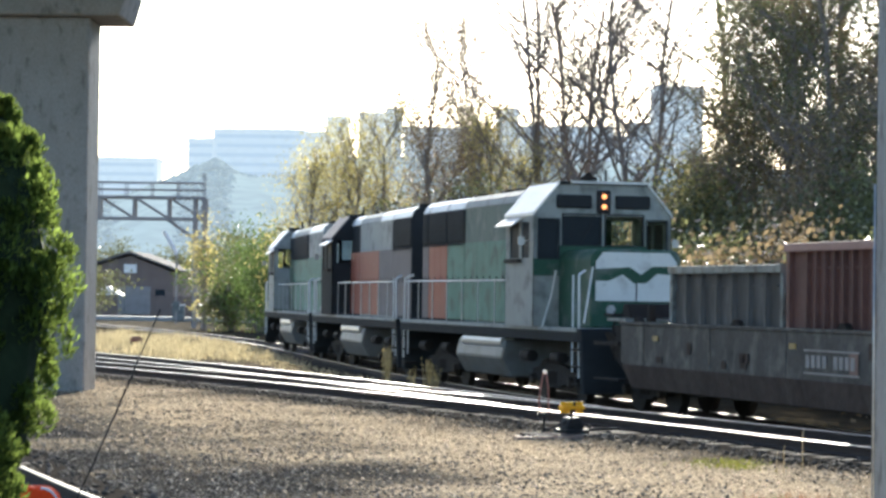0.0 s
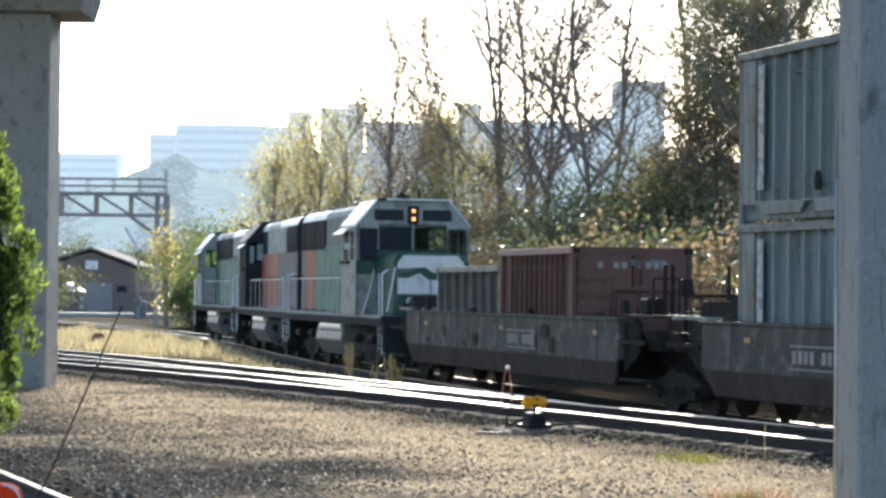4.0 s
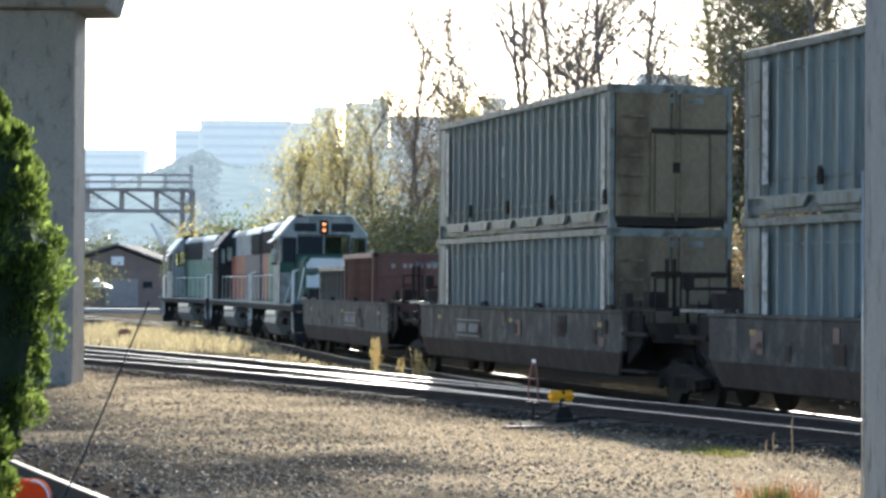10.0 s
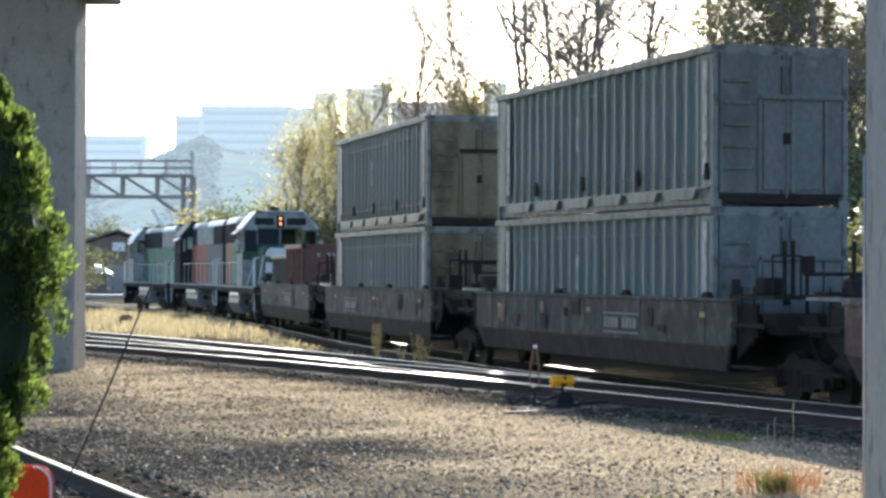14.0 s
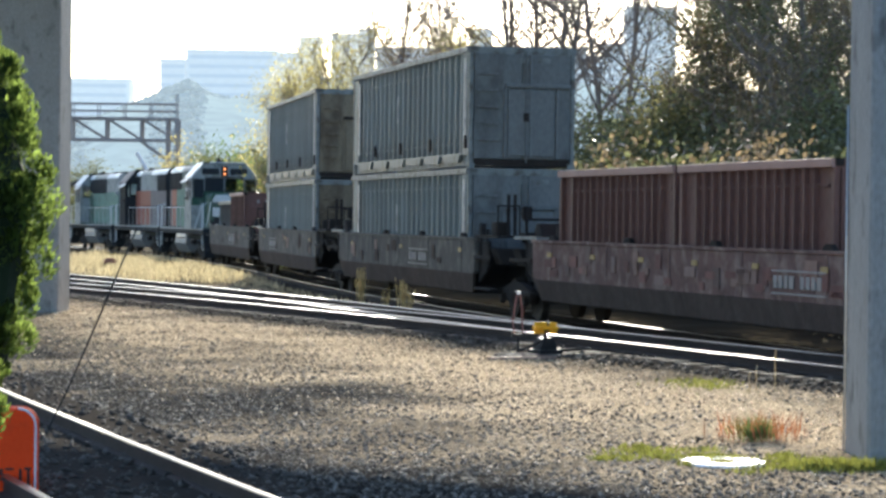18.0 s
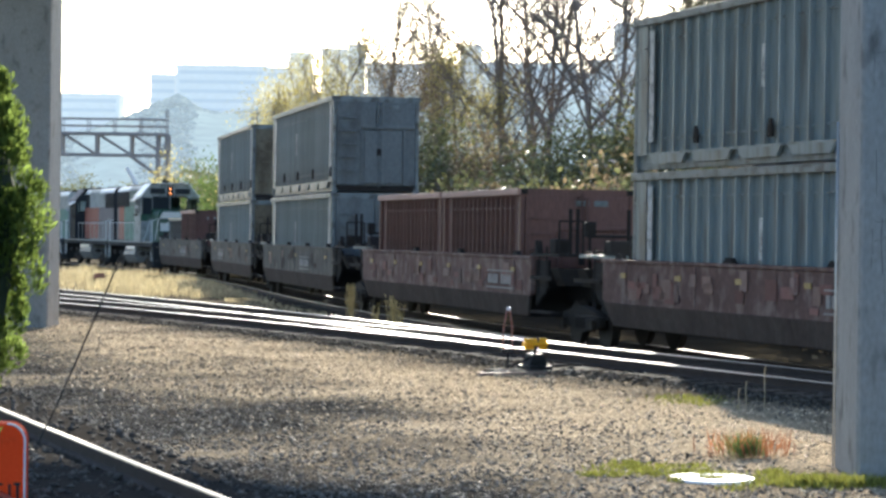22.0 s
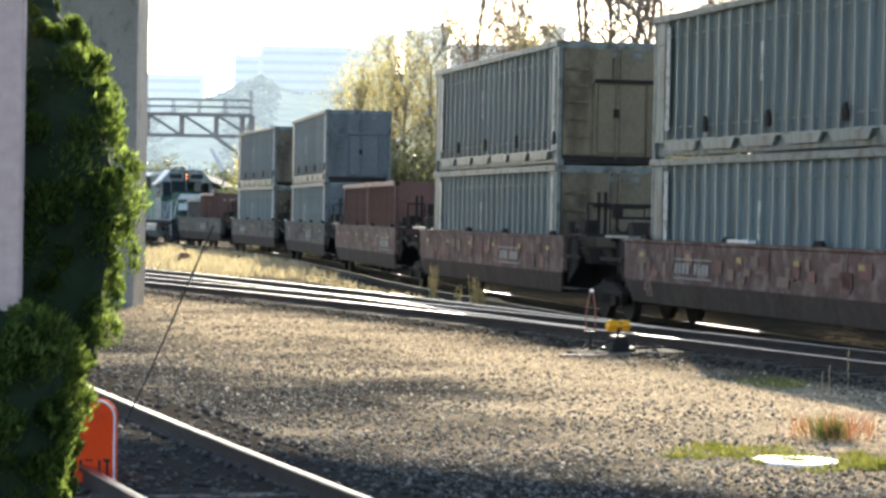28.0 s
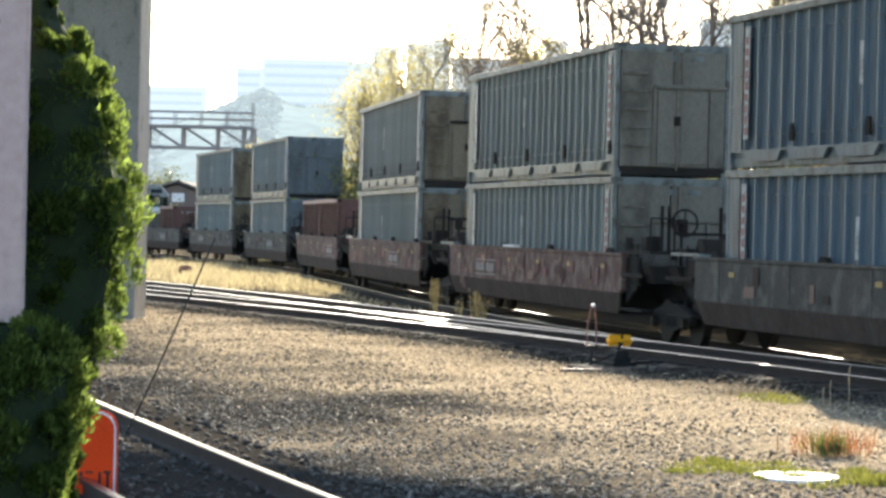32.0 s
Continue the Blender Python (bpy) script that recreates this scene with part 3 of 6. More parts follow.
cx, cy = 0.2, 45.6
quad = [(cx + ux * a - uy * 0 + (-0.545) * b, cy + uy * a + (-0.838) * b) for a, b in ((-14, 0), (34, 0), (34, 9), (-14, 9))]
deck.prism(quad, 2, 10.5, 11.9)
tagged(new("shade_slab", deck.mesh("shade_slab", CONCRETE)), "concrete slab out of view, added overhead to cast shade", "bridge deck", kind="structure")


# ---- switch stand ----
def make_switch_stand(x, y):
    z = GROUND_Z
    t = thing("switch_stand", "low black switch stand with a yellow target on ties", "switch stand", pose(x, y, z, 0, 0, 25))
    for k in (-0.18, 0.18):
        part("head_tie", Solid().box(-0.75, 1.1, k - 0.1, k + 0.1, -0.1, 0.06), TIE_WOOD, t, bevel=0.012)
    part("plank", Solid().box(-1.15, 0.1, -0.42, -0.32, -0.01, 0.04), PATCH_TAN, t, "pale loose plank", bevel=0.006)
    part("base", Solid().box(-0.2, 0.2, -0.22, 0.22, 0.06, 0.12).prism([(-0.16, 0.12), (0.16, 0.12), (0.09, 0.3), (-0.09, 0.3)], 1, -0.13, 0.13), BLACK_IRON, t, bevel=0.01)
    part("spindle", Solid().tube((0, 0, 0.3), (0, 0, 0.46), 0.028), BLACK_IRON, t)
    tg = part("target", Solid().box(-0.19, 0.03, -0.012, 0.012, 0.36, 0.54).box(0.06, 0.2, -0.012, 0.012, 0.36, 0.54).box(-0.19, 0.2, -0.07, 0.07, 0.42, 0.48), YELLOW, t, "bright yellow target", bevel=0.008)
    part("target_stripe", Solid().box(0.03, 0.06, -0.02, 0.02, 0.36, 0.54), BLACK_IRON, tg)
    part("lever", Solid().tube((-0.1, -0.05, 0.24), (-0.42, -0.1, 0.13), 0.018).tube((-0.42, -0.1, 0.13), (-0.5, -0.1, 0.13), 0.026), BLACK_IRON, t)
    part("lock_bar", Solid().tube((0.15, 0.0, 0.1), (0.8, 0.0, 0.12), 0.02), BLACK_IRON, t)
    return t


make_switch_stand(1.86, 36.3)


def make_far_stand(x, y):
    t = thing("switch_stand", "small rusty switch stand with dark legs in dry grass", "switch stand", pose(x, y, GROUND_Z, 0, 0, 15))
    part("target", Solid().prism([(-0.22, 0.28), (0.22, 0.28), (0.24, 0.4), (0.12, 0.5), (-0.12, 0.5), (-0.24, 0.4)], 1, -0.05, 0.05), RUST_PINK, t, "rusty orange target", bevel=0.01)
    part("base", Solid().box(-0.26, 0.26, -0.16, 0.16, 0.0, 0.1), BLACK_IRON, t, bevel=0.01)
    for sx in (-0.2, 0.2):
        part("leg", Solid().box(sx - 0.03, sx + 0.03, -0.05, 0.05, 0.08, 0.3), BLACK_IRON, t)
    return t


make_far_stand(-11.85, 88.0)


def make_wand(x, y):
    t = thing("track_marker", "thin rusty rod bent into a tall loop beside the siding", "marker", pose(x, y, GROUND_Z, 0, 0, 10))
    loop = [(-0.02, 0, 0.96), (-0.06, 0, 0.75), (-0.09, 0, 0.5), (-0.06, 0, 0.32)], [(0.02, 0, 0.96), (0.06, 0, 0.7), (0.07, 0, 0.32)]
    part("rod", Solid().path(loop[0], 0.014).path(loop[1], 0.014), RUST_PINK, t)
    part("foot", Solid().box(-0.11, 0.09, -0.03, 0.03, 0.27, 0.33).tube((0, 0, -0.02), (0, 0, 0.28), 0.02), BLACK_IRON, t)
    part("tip", Solid().box(-0.03, 0.03, -0.02, 0.02, 0.94, 0.99), WHITE_PAINT, t, "white painted tip")
    return t


make_wand(1.47, 37.0)


def ring_thing(x, y):
    s = Solid()
    k = 28
    for r0, r1, z in ((0.15, 0.38, 0.03),):
        v, f = [], []
        for i in range(k):
            a = 2 * math.pi * i / k
            c, d = math.cos(a), math.sin(a)
            v += [(r0 * c, r0 * d, 0), (r1 * c, r1 * d, 0), (r1 * c * 0.98, r1 * d * 0.98, z), (r0 * c, r0 * d, z)]
        for i in range(k):
            j = (i + 1) % k
            f += [(4 * i + q, 4 * j + q, 4 * j + (q + 1) % 4, 4 * i + (q + 1) % 4) for q in range(4)]
        s.add(v, f)
    t = thing("concrete_ring", "white painted manhole ring lying in moss", "manhole ring", pose(x, y, GROUND_Z - 0.005))
    part("ring", s, WHITE_PAINT, t)
    part("lid", Solid().tube((0, 0, 0.0), (0, 0, 0.02), 0.15, 0.15, 24), SIGN_PINK, t, "worn pale lid sunk in the ring")


ring_thing(2.64, 20.6)


# ---- things at the left: red box, wire, white sign, cedar ----
def make_red_box():
    t = thing("red_barrier", "orange-red rounded metal barrier with dark markings", "barrier", pose(-3.51, 17.6, GROUND_Z, 0, 0, 4))
    w, h, r = 0.62, 0.66, 0.13
    pts = [(0, 0), (w, 0)] + [(w - r + r * math.cos(a), h - r + r * math.sin(a)) for a in np.linspace(0, math.pi / 2, 7)] + [(r + r * math.cos(a), h - r + r * math.sin(a)) for a in np.linspace(math.pi / 2, math.pi, 7)]
    part("panel", Solid().prism(pts, 1, 0, 0.28), RED_PAINT, t, bevel=0.012)
    edge = Solid()
    for a, b in zip(pts[1:9], pts[2:9]):
        edge.tube((a[0], 0.0, a[1]), (b[0], 0.0, b[1]), 0.008, 0.008, 6)
    part("edge_trim", edge, WHITE_PAINT, t, "thin white line along the edge")
    for x, z, wd, hh in ((0.36, 0.12, 0.02, 0.09), (0.4, 0.2, 0.06, 0.015), (0.5, 0.1, 0.02, 0.11), (0.54, 0.2, 0.05, 0.02), (0.56, 0.08, 0.02, 0.12), (0.44, 0.05, 0.03, 0.05)):
        part("marking", Solid().box(x, x + wd, -0.003, 0.003, z, z + hh), BLACK_IRON, t)
    return t


make_red_box()
wire = thing("leaning_wire", "thin dark wire leaning over the spur", "wire", pose(-3.62, 22.7, 0.1))
bend = [(0, 0, 0), (0.2, -0.02, 0.42), (0.4, -0.06, 0.88), (0.58, -0.1, 1.3), (0.74, -0.15, 1.68), (0.86, -0.2, 1.95)]
part("strand", Solid().path(bend, 0.0085, 6), BLACK_IRON, wire)


def make_sign():
    """An upright board; a column of dark letters runs down it, cut off where it leaves the view."""
    t = thing("white_sign_board", "white painted upright board with a column of dark letters", "sign", pose(-2.245, 8.45, GROUND_Z, 0, 0, 0))
    board = part("board", Solid().box(0, 0.5, 0, 0.05, 1.5, 4.2), SIGN_PINK, t, bevel=0.01)
    part("post", Solid().box(0.05, 0.13, 0.05, 0.13, -0.1, 4.0), WHITE_PAINT, t, bevel=0.01)
    for z, kind in ((2.83, "A"), (2.64, "D"), (2.51, "A"), (2.33, "bar"), (2.19, "A"), (1.866, "block"), (1.755, "A")):
        x = 0.382
        if kind == "A":
            g = Solid().prism([(x - 0.1, z), (x - 0.075, z), (x - 0.045, z + 0.095), (x - 0.01, z), (x + 0.015, z), (x - 0.03, z + 0.12), (x - 0.055, z + 0.12)], 1, -0.004, 0.001)
        elif kind == "D":
            g = Solid().path([(x - 0.09, 0.0, z + 0.01), (x - 0.03, 0.0, z + 0.01), (x - 0.005, 0.0, z + 0.035), (x - 0.005, 0.0, z + 0.085), (x - 0.03, 0.0, z + 0.11), (x - 0.09, 0.0, z + 0.11), (x - 0.09, 0.0, z + 0.01)], 0.008)
        elif kind == "bar":
            g = Solid().box(x - 0.1, x + 0.01, -0.004, 0.001, z, z + 0.012).box(x - 0.1, x + 0.005, -0.004, 0.001, z + 0.02, z + 0.028)
        else:
            g = Solid().box(x - 0.1, x + 0.012, -0.004, 0.001, z, z + 0.27)
        part("marking", g, BLACK_IRON, board)


make_sign()


def make_cedar(x, y, prof_z, prof_r, label, seed, count):
    """A column of cedar: clumps of sprays round a solid dark core that stands in for the shade inside, with uneven
    lobes.
    """
    rng = np.random.default_rng(seed)
    prof_z, prof_r = np.array(prof_z), np.array(prof_r)
    h = prof_z[-1]
    t = thing("cedar_shrub", label, "shrub", pose(x, y, GROUND_Z), group="cedar shrubs by the sign")
    part("trunk", Solid().tube((0, 0, -0.1), (0, 0, h * 0.8), 0.05, 0.02), BARK, t)

    def reach(z, a):
        return np.interp(z, prof_z, prof_r) * (0.93 + 0.045 * np.sin(3 * a + 4 * z) + 0.045 * np.sin(5 * a - 9 * z + 1.3))

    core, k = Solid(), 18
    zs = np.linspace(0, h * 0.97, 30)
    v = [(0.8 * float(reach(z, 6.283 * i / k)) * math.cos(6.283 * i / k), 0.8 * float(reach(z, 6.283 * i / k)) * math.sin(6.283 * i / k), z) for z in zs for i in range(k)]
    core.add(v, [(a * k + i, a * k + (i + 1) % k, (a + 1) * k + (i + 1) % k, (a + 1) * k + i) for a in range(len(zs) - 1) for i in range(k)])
    part("shade_core", core, CEDAR_CORE, t)
    m = 620
    z, a = rng.uniform(0.1, h * 0.98, m), rng.uniform(0, 6.283, m)
    r = reach(z, a) * rng.uniform(0.76, 0.93, m)
    lump = np.stack([r * np.cos(a), r * np.sin(a), z, np.clip(r, 0.08, 0.4) * rng.uniform(0.12, 0.26, m)], 1)
    pick = rng.integers(0, m, count)
    L = lump[pick]
    out = np.stack([np.cos(a), np.sin(a), np.full(m, 0.55)], 1)[pick]
    d = rng.normal(0, 0.75, (count, 3)) + out * 0.55
    d /= np.linalg.norm(d, axis=1)[:, None]
    c = L[:, :3] + d * (L[:, 3:4] * rng.uniform(0.55, 1.15, (count, 1)))
    up = d * 0.6 + np.array([0, 0, 0.75]) + rng.normal(0, 0.3, (count, 3))
    up /= np.linalg.norm(up, axis=1)[:, None]
    wd = np.cross(up, rng.normal(0, 1, (count, 3)))
    wd /= np.linalg.norm(wd, axis=1)[:, None]
    ln = rng.uniform(0.008, 0.021, (count, 1))
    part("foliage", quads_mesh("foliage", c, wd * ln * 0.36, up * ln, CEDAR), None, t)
    return t


make_cedar(-1.86, 9.0, (0, 0.6, 1.1, 1.25, 1.5, 1.57, 1.7, 1.86, 1.95, 2.01, 2.12, 2.36, 2.55, 2.67, 2.73, 2.82, 2.87, 3.0, 3.3, 3.6),
           (0.2, 0.24, 0.24, 0.29, 0.3, 0.37, 0.4, 0.44, 0.43, 0.46, 0.475, 0.46, 0.41, 0.38, 0.29, 0.25, 0.16, 0.14, 0.1, 0.03),
           "tall cedar shrub with sunlit yellow-green sprays and dark inside", 11, 125000)
make_cedar(-1.8, 8.15, (0, 0.5, 1.0, 1.4, 1.62, 1.74, 1.8), (0.2, 0.24, 0.3, 0.36, 0.34, 0.22, 0.08),
           "low rounded green cedar shrub before the white board", 12, 60000)


# ---- rolling stock ----
def make_wheelset(name="wheelset"):
    s = Solid()
    for sx in (-0.72, 0.72):
        s.tube((sx - 0.06, 0, 0), (sx + 0.06, 0, 0), 0.44, 0.44, 20).tube((sx - 0.09 * (1 if sx > 0 else -1), 0, 0), (sx - 0.06 * (1 if sx > 0 else -1), 0, 0), 0.47, 0.47, 20)
    s.tube((-0.95, 0, 0), (0.95, 0, 0), 0.07, 0.07, 8)
    return s.mesh(name, WHEEL_STEEL)


WHEELSET = make_wheelset()
SPRING = Solid().tube((0, 0, 0), (0, 0, 0.26), 0.075, 0.075, 8).mesh("spring", WHEEL_STEEL)


def add_truck(parent, y, axle=0.9, name="truck"):
    tr = part(name, Solid().box(-0.75, 0.75, y - 0.22, y + 0.22, 0.42, 0.72), DARK_STEEL, parent)
    frames = []
    for sx in (-1, 1):
        s = Solid()
        s.prism([(y - axle - 0.25, 0.42), (y - axle + 0.25, 0.42), (y - 0.3, 0.3), (y + 0.3, 0.3), (y + axle - 0.25, 0.42), (y + axle + 0.25, 0.42), (y + axle + 0.2, 0.66), (y + 0.3, 0.82), (y - 0.3, 0.82), (y - axle - 0.2, 0.66)], 0, sx * 0.93 - 0.07, sx * 0.93 + 0.07)
        frames.append(part("side_frame", s, DARK_STEEL, tr))
        for ky in (-axle, axle):
            part("bearing_cap", Solid().tube((sx * 1.0, y + ky, 0.45), (sx * 1.1, y + ky, 0.45), 0.12, 0.1, 10), WHEEL_STEEL, tr)
        for k in (-0.2, 0, 0.2):
            part("spring", SPRING, None, tr, at=pose(sx * 0.97, y + k, 0.38))
    for ky in (-axle, axle):
        part("wheelset", WHEELSET, None, tr, at=pose(0, y + ky, 0.45))
    return tr




def make_well_car(label, red, seed, far_end=9.2, number=False, wheel=False):
    rng = random.Random(seed)
    paint = WELL_RED if red else WELL_GREY
    t = thing("well_car", label, "freight wagon", group="well wagons of the train")
    y0, y1 = -7.55, 7.55
    for sx in (-1, 1):
        # sloping-ended side beam with a lower, set-back skirt
        up = Solid().prism([(y0, 1.0), (y0 + 0.15, 0.95), (y1 - 0.15, 0.95), (y1, 1.0), (y1, 1.72), (y0, 1.72)], 0, sx * 1.36 - 0.06, sx * 1.36 + 0.06)
        sb = part("side_beam", up, paint, t, bevel=0.015)
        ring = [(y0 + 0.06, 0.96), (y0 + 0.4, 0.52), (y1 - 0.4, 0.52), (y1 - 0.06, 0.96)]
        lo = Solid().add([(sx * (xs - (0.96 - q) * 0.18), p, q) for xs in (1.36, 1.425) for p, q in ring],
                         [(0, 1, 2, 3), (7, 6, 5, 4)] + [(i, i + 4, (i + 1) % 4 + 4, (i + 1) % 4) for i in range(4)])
        # skirt colour holds grime and the shade of its inward slope
        part("skirt", lo, WELL_SHADE_GRIME, sb, "grimy lower side, darkened for its shade", bevel=0.01)
        part("top_flange", Solid().box(sx * 1.36 - 0.09, sx * 1.36 + 0.09, y0 - 0.03, y1 + 0.03, 1.72, 1.78), paint, sb, bevel=0.008)
        rib = Solid().box(sx * 1.42 - 0.012, sx * 1.42 + 0.012, -0.04, 0.04, 0.98, 1.72).mesh("stiffener", paint)
        for k in range(5):
            part("stiffener", rib, None, sb, at=pose(0, y0 + 1.2 + k * (y1 - y0 - 2.4) / 4, 0))
    # guide lumps along the top edge
    lump = Solid().prism([(-0.2, 1.78), (0.2, 1.78), (0.08, 1.88), (-0.08, 1.88)], 0, -1.4, -1.3).mesh("guide_lump", DARK_STEEL)
    for y in (-6.5, -2.1, 2.0, 6.6):
        part("guide_lump", lump, None, t, at=pose(0, y + rng.uniform(-0.2, 0.2), 0))
    # repaint patches, reflectors and stencils on the side that is seen
    x = -1.445
    for k in range(38 if red else 9):
        y = rng.uniform(y0 + 0.5, y1 - 0.9)
        h, w, z = rng.uniform(0.1, 0.34), rng.uniform(0.12, 0.5), rng.uniform(1.02, 1.38)
        part("patch", Solid().box(x - 0.004, x + 0.004, y, y + w, z, z + h), rng.choice((PATCH_FADED, PATCH_RUST, STENCIL_TAN, PATCH_RUST)) if red else rng.choice((WELL_SHADE_GRIME, STENCIL_TAN, WELL_SHADE_GRIME)), t)
    for k in range(6 if red else 3):
        y = y0 + 1.1 + k * (2.55 if red else 6.0)
        part("reflector", Solid().box(x - 0.007, x + 0.007, y, y + 0.24, 1.44, 1.53), PATCH_YELLOW, t, "yellow reflector")
    bars = Solid()
    yb = 4.4 if number else rng.uniform(-5, 4)
    for k in range(9):
        if k != 4:
            bars.box(x - 0.01, x + 0.01, yb - k * 0.2, yb - k * 0.2 + 0.13, 1.16, 1.36)
    bars.box(x - 0.01, x + 0.01, yb - 1.75, yb + 0.2, 1.42, 1.45).box(x - 0.01, x + 0.01, yb - 1.75, yb + 0.2, 1.06, 1.09)
    part("lettering", bars, STENCIL, t, "faded stencilled reporting mark as bars")
    if number:
        part("loose_plate", Solid().box(-1.46, -1.3, 0.9, 1.9, 1.785, 1.85), WHITE_PAINT, t, "white plate lying on the top edge", bevel=0.01)
        cu = bpy.data.curves.new("car_number", "FONT")
        cu.body, cu.size, cu.extrude = "48", 0.5, 0.004
        ob = new("car_number", cu)
        me = bpy.data.meshes.new_from_object(ob)
        bpy.data.objects.remove(ob)
        me.materials.append(STENCIL_TAN)
        part("car_number", me, None, t, "faded stencilled 48", at=Matrix.Translation((-1.378, 6.4, 0.66)) @ pose(0, 0, 0, 0, 0, -90) @ pose(0, 0, 0, 100.2, 0, 0))
    part("well_floor", Solid().box(-1.3, 1.3, -6.6, 6.6, 0.5, 0.58), DARK_STEEL, t)
    for sy, ye in ((-1, -9.2), (1, far_end)):
        ya = sy * 6.7
        a, b = sorted((ya, ye))
        part("bulkhead", Solid().box(-1.28, 1.28, sy * 6.75 - 0.08, sy * 6.75 + 0.08, 0.5, 1.5), DARK_STEEL, t)
        part("end_sill", Solid().box(-0.45, 0.45, a, b, 0.82, 1.2), DARK_STEEL, t, bevel=0.01)
        part("end_platform", Solid().box(-1.35, 1.35, min(sy * 7.5, ye), max(sy * 7.5, ye) - (0.2 if sy > 0 else -0.2), 1.78, 1.84), RAIL_GREY if sy > 0 else DARK_STEEL, t, "worn steel walkway plate")
        part("bolster", Solid().prism([(-1.2, 1.2), (1.2, 1.2), (1.35, 1.55), (-1.35, 1.55)], 1, ye - 0.3 * sy - 0.25, ye - 0.3 * sy + 0.25), DARK_STEEL, t)
        for sx in (-1.3, 1.3):
            g = Solid()
            g.tube((sx, sy * 7.75, 1.0), (sx, sy * 7.75, 1.98), 0.018).tube((sx, sy * 8.25, 1.0), (sx, sy * 8.25, 1.98), 0.018)
            for z in (1.15, 1.45, 1.75):
                g.tube((sx, sy * 7.75, z), (sx, sy * 8.25, z), 0.014)
            part("ladder", g, DARK_STEEL, t)
        part("step_board", Solid().box(-1.45, -1.2, min(sy * 7.6, sy * 9.0), max(sy * 7.6, sy * 9.0), 0.62, 0.66).box(-1.45, -1.4, min(sy * 7.6, sy * 9.0), max(sy * 7.6, sy * 9.0), 1.3, 1.38), DARK_STEEL, t)
        part("side_plate", Solid().prism([(sy * 7.55, 0.75), (sy * 8.35, 1.15), (sy * 8.35, 1.7), (sy * 7.55, 1.7)], 0, -1.3, -1.24), DARK_STEEL, t)
        for sx in (-1.05, 1.05):
            part("guide_post", Solid().prism([(-0.12, 1.78), (0.12, 1.78), (0.05, 2.1), (-0.05, 2.1)], 0, sx - 0.06, sx + 0.06), DARK_STEEL, t, at=pose(0, sy * 6.9, 0))
    add_truck(t, -9.55)
    if far_end < 9.2:
        add_truck(t, far_end - 1.4)
        part("coupler", Solid().box(-0.12, 0.12, far_end, far_end + 0.7, 0.85, 1.1), DARK_STEEL, t)
    bs = Solid()
    for sx in (-0.95, -0.8, 0.3):
        bs.tube((sx, -8.7, 1.84), (sx, -8.7, 2.75), 0.04)
    bs.tube((-0.6, -8.7, 2.2), (0.5, -8.7, 2.2), 0.03)
    part("brake_stand", bs, DARK_STEEL, t)
    part("gear_box", Solid().box(-0.6, -0.4, -8.72, -8.5, 2.2, 2.5), DARK_STEEL, t, bevel=0.02)
    part("chain_pipe", Solid().path([(-0.5, -8.6, 2.3), (-0.5, -8.6, 1.6), (-0.3, -8.3, 1.25)], 0.03), DARK_STEEL, t)
    part("air_hose", Solid().path([(-0.55, -8.9, 1.1), (-0.6, -9.3, 0.7), (-0.4, -9.7, 0.62), (-0.2, -10.0, 0.8)], 0.035, 7), DARK_STEEL, t)
    part("end_box", Solid().prism([(7.55, 1.84), (8.15, 1.84), (8.0, 2.12), (7.75, 2.12)], 0, -1.2, 1.2), DARK_STEEL, t, bevel=0.02)
    part("crossover_step", Solid().box(-1.32, 1.32, 8.3, 8.75, 1.86, 1.92), DARK_STEEL, t)
    part("valve_block", Solid().box(-1.1, -0.75, -8.2, -7.8, 1.84, 2.14), DARK_STEEL, t, bevel=0.03)
    part("reservoir", Solid().tube((0.5, -8.2, 2.02), (1.15, -8.2, 2.02), 0.17, 0.17, 12), DARK_STEEL, t)
    for sx in (-1.25, 1.25):
        part("grab_iron", Solid().path([(sx, -8.9, 1.84), (sx, -8.9, 2.5), (sx * 0.6, -8.9, 2.5), (sx * 0.6, -8.9, 1.84)], 0.02), DARK_STEEL, t)
    if wheel:
        part("brake_wheel", Solid().path([(-0.5 + 0.27 * math.cos(a), -8.8, 2.42 + 0.27 * math.sin(a)) for a in np.linspace(0, 6.283, 17)], 0.024).tube((-0.76, -8.8, 2.42), (-0.24, -8.8, 2.42), 0.016).tube((-0.5, -8.8, 2.16), (-0.5, -8.8, 2.68), 0.016).tube((-0.5, -8.82, 2.42), (-0.5, -8.6, 2.42), 0.06), DARK_STEEL, t, "round hand-brake wheel")
    return t


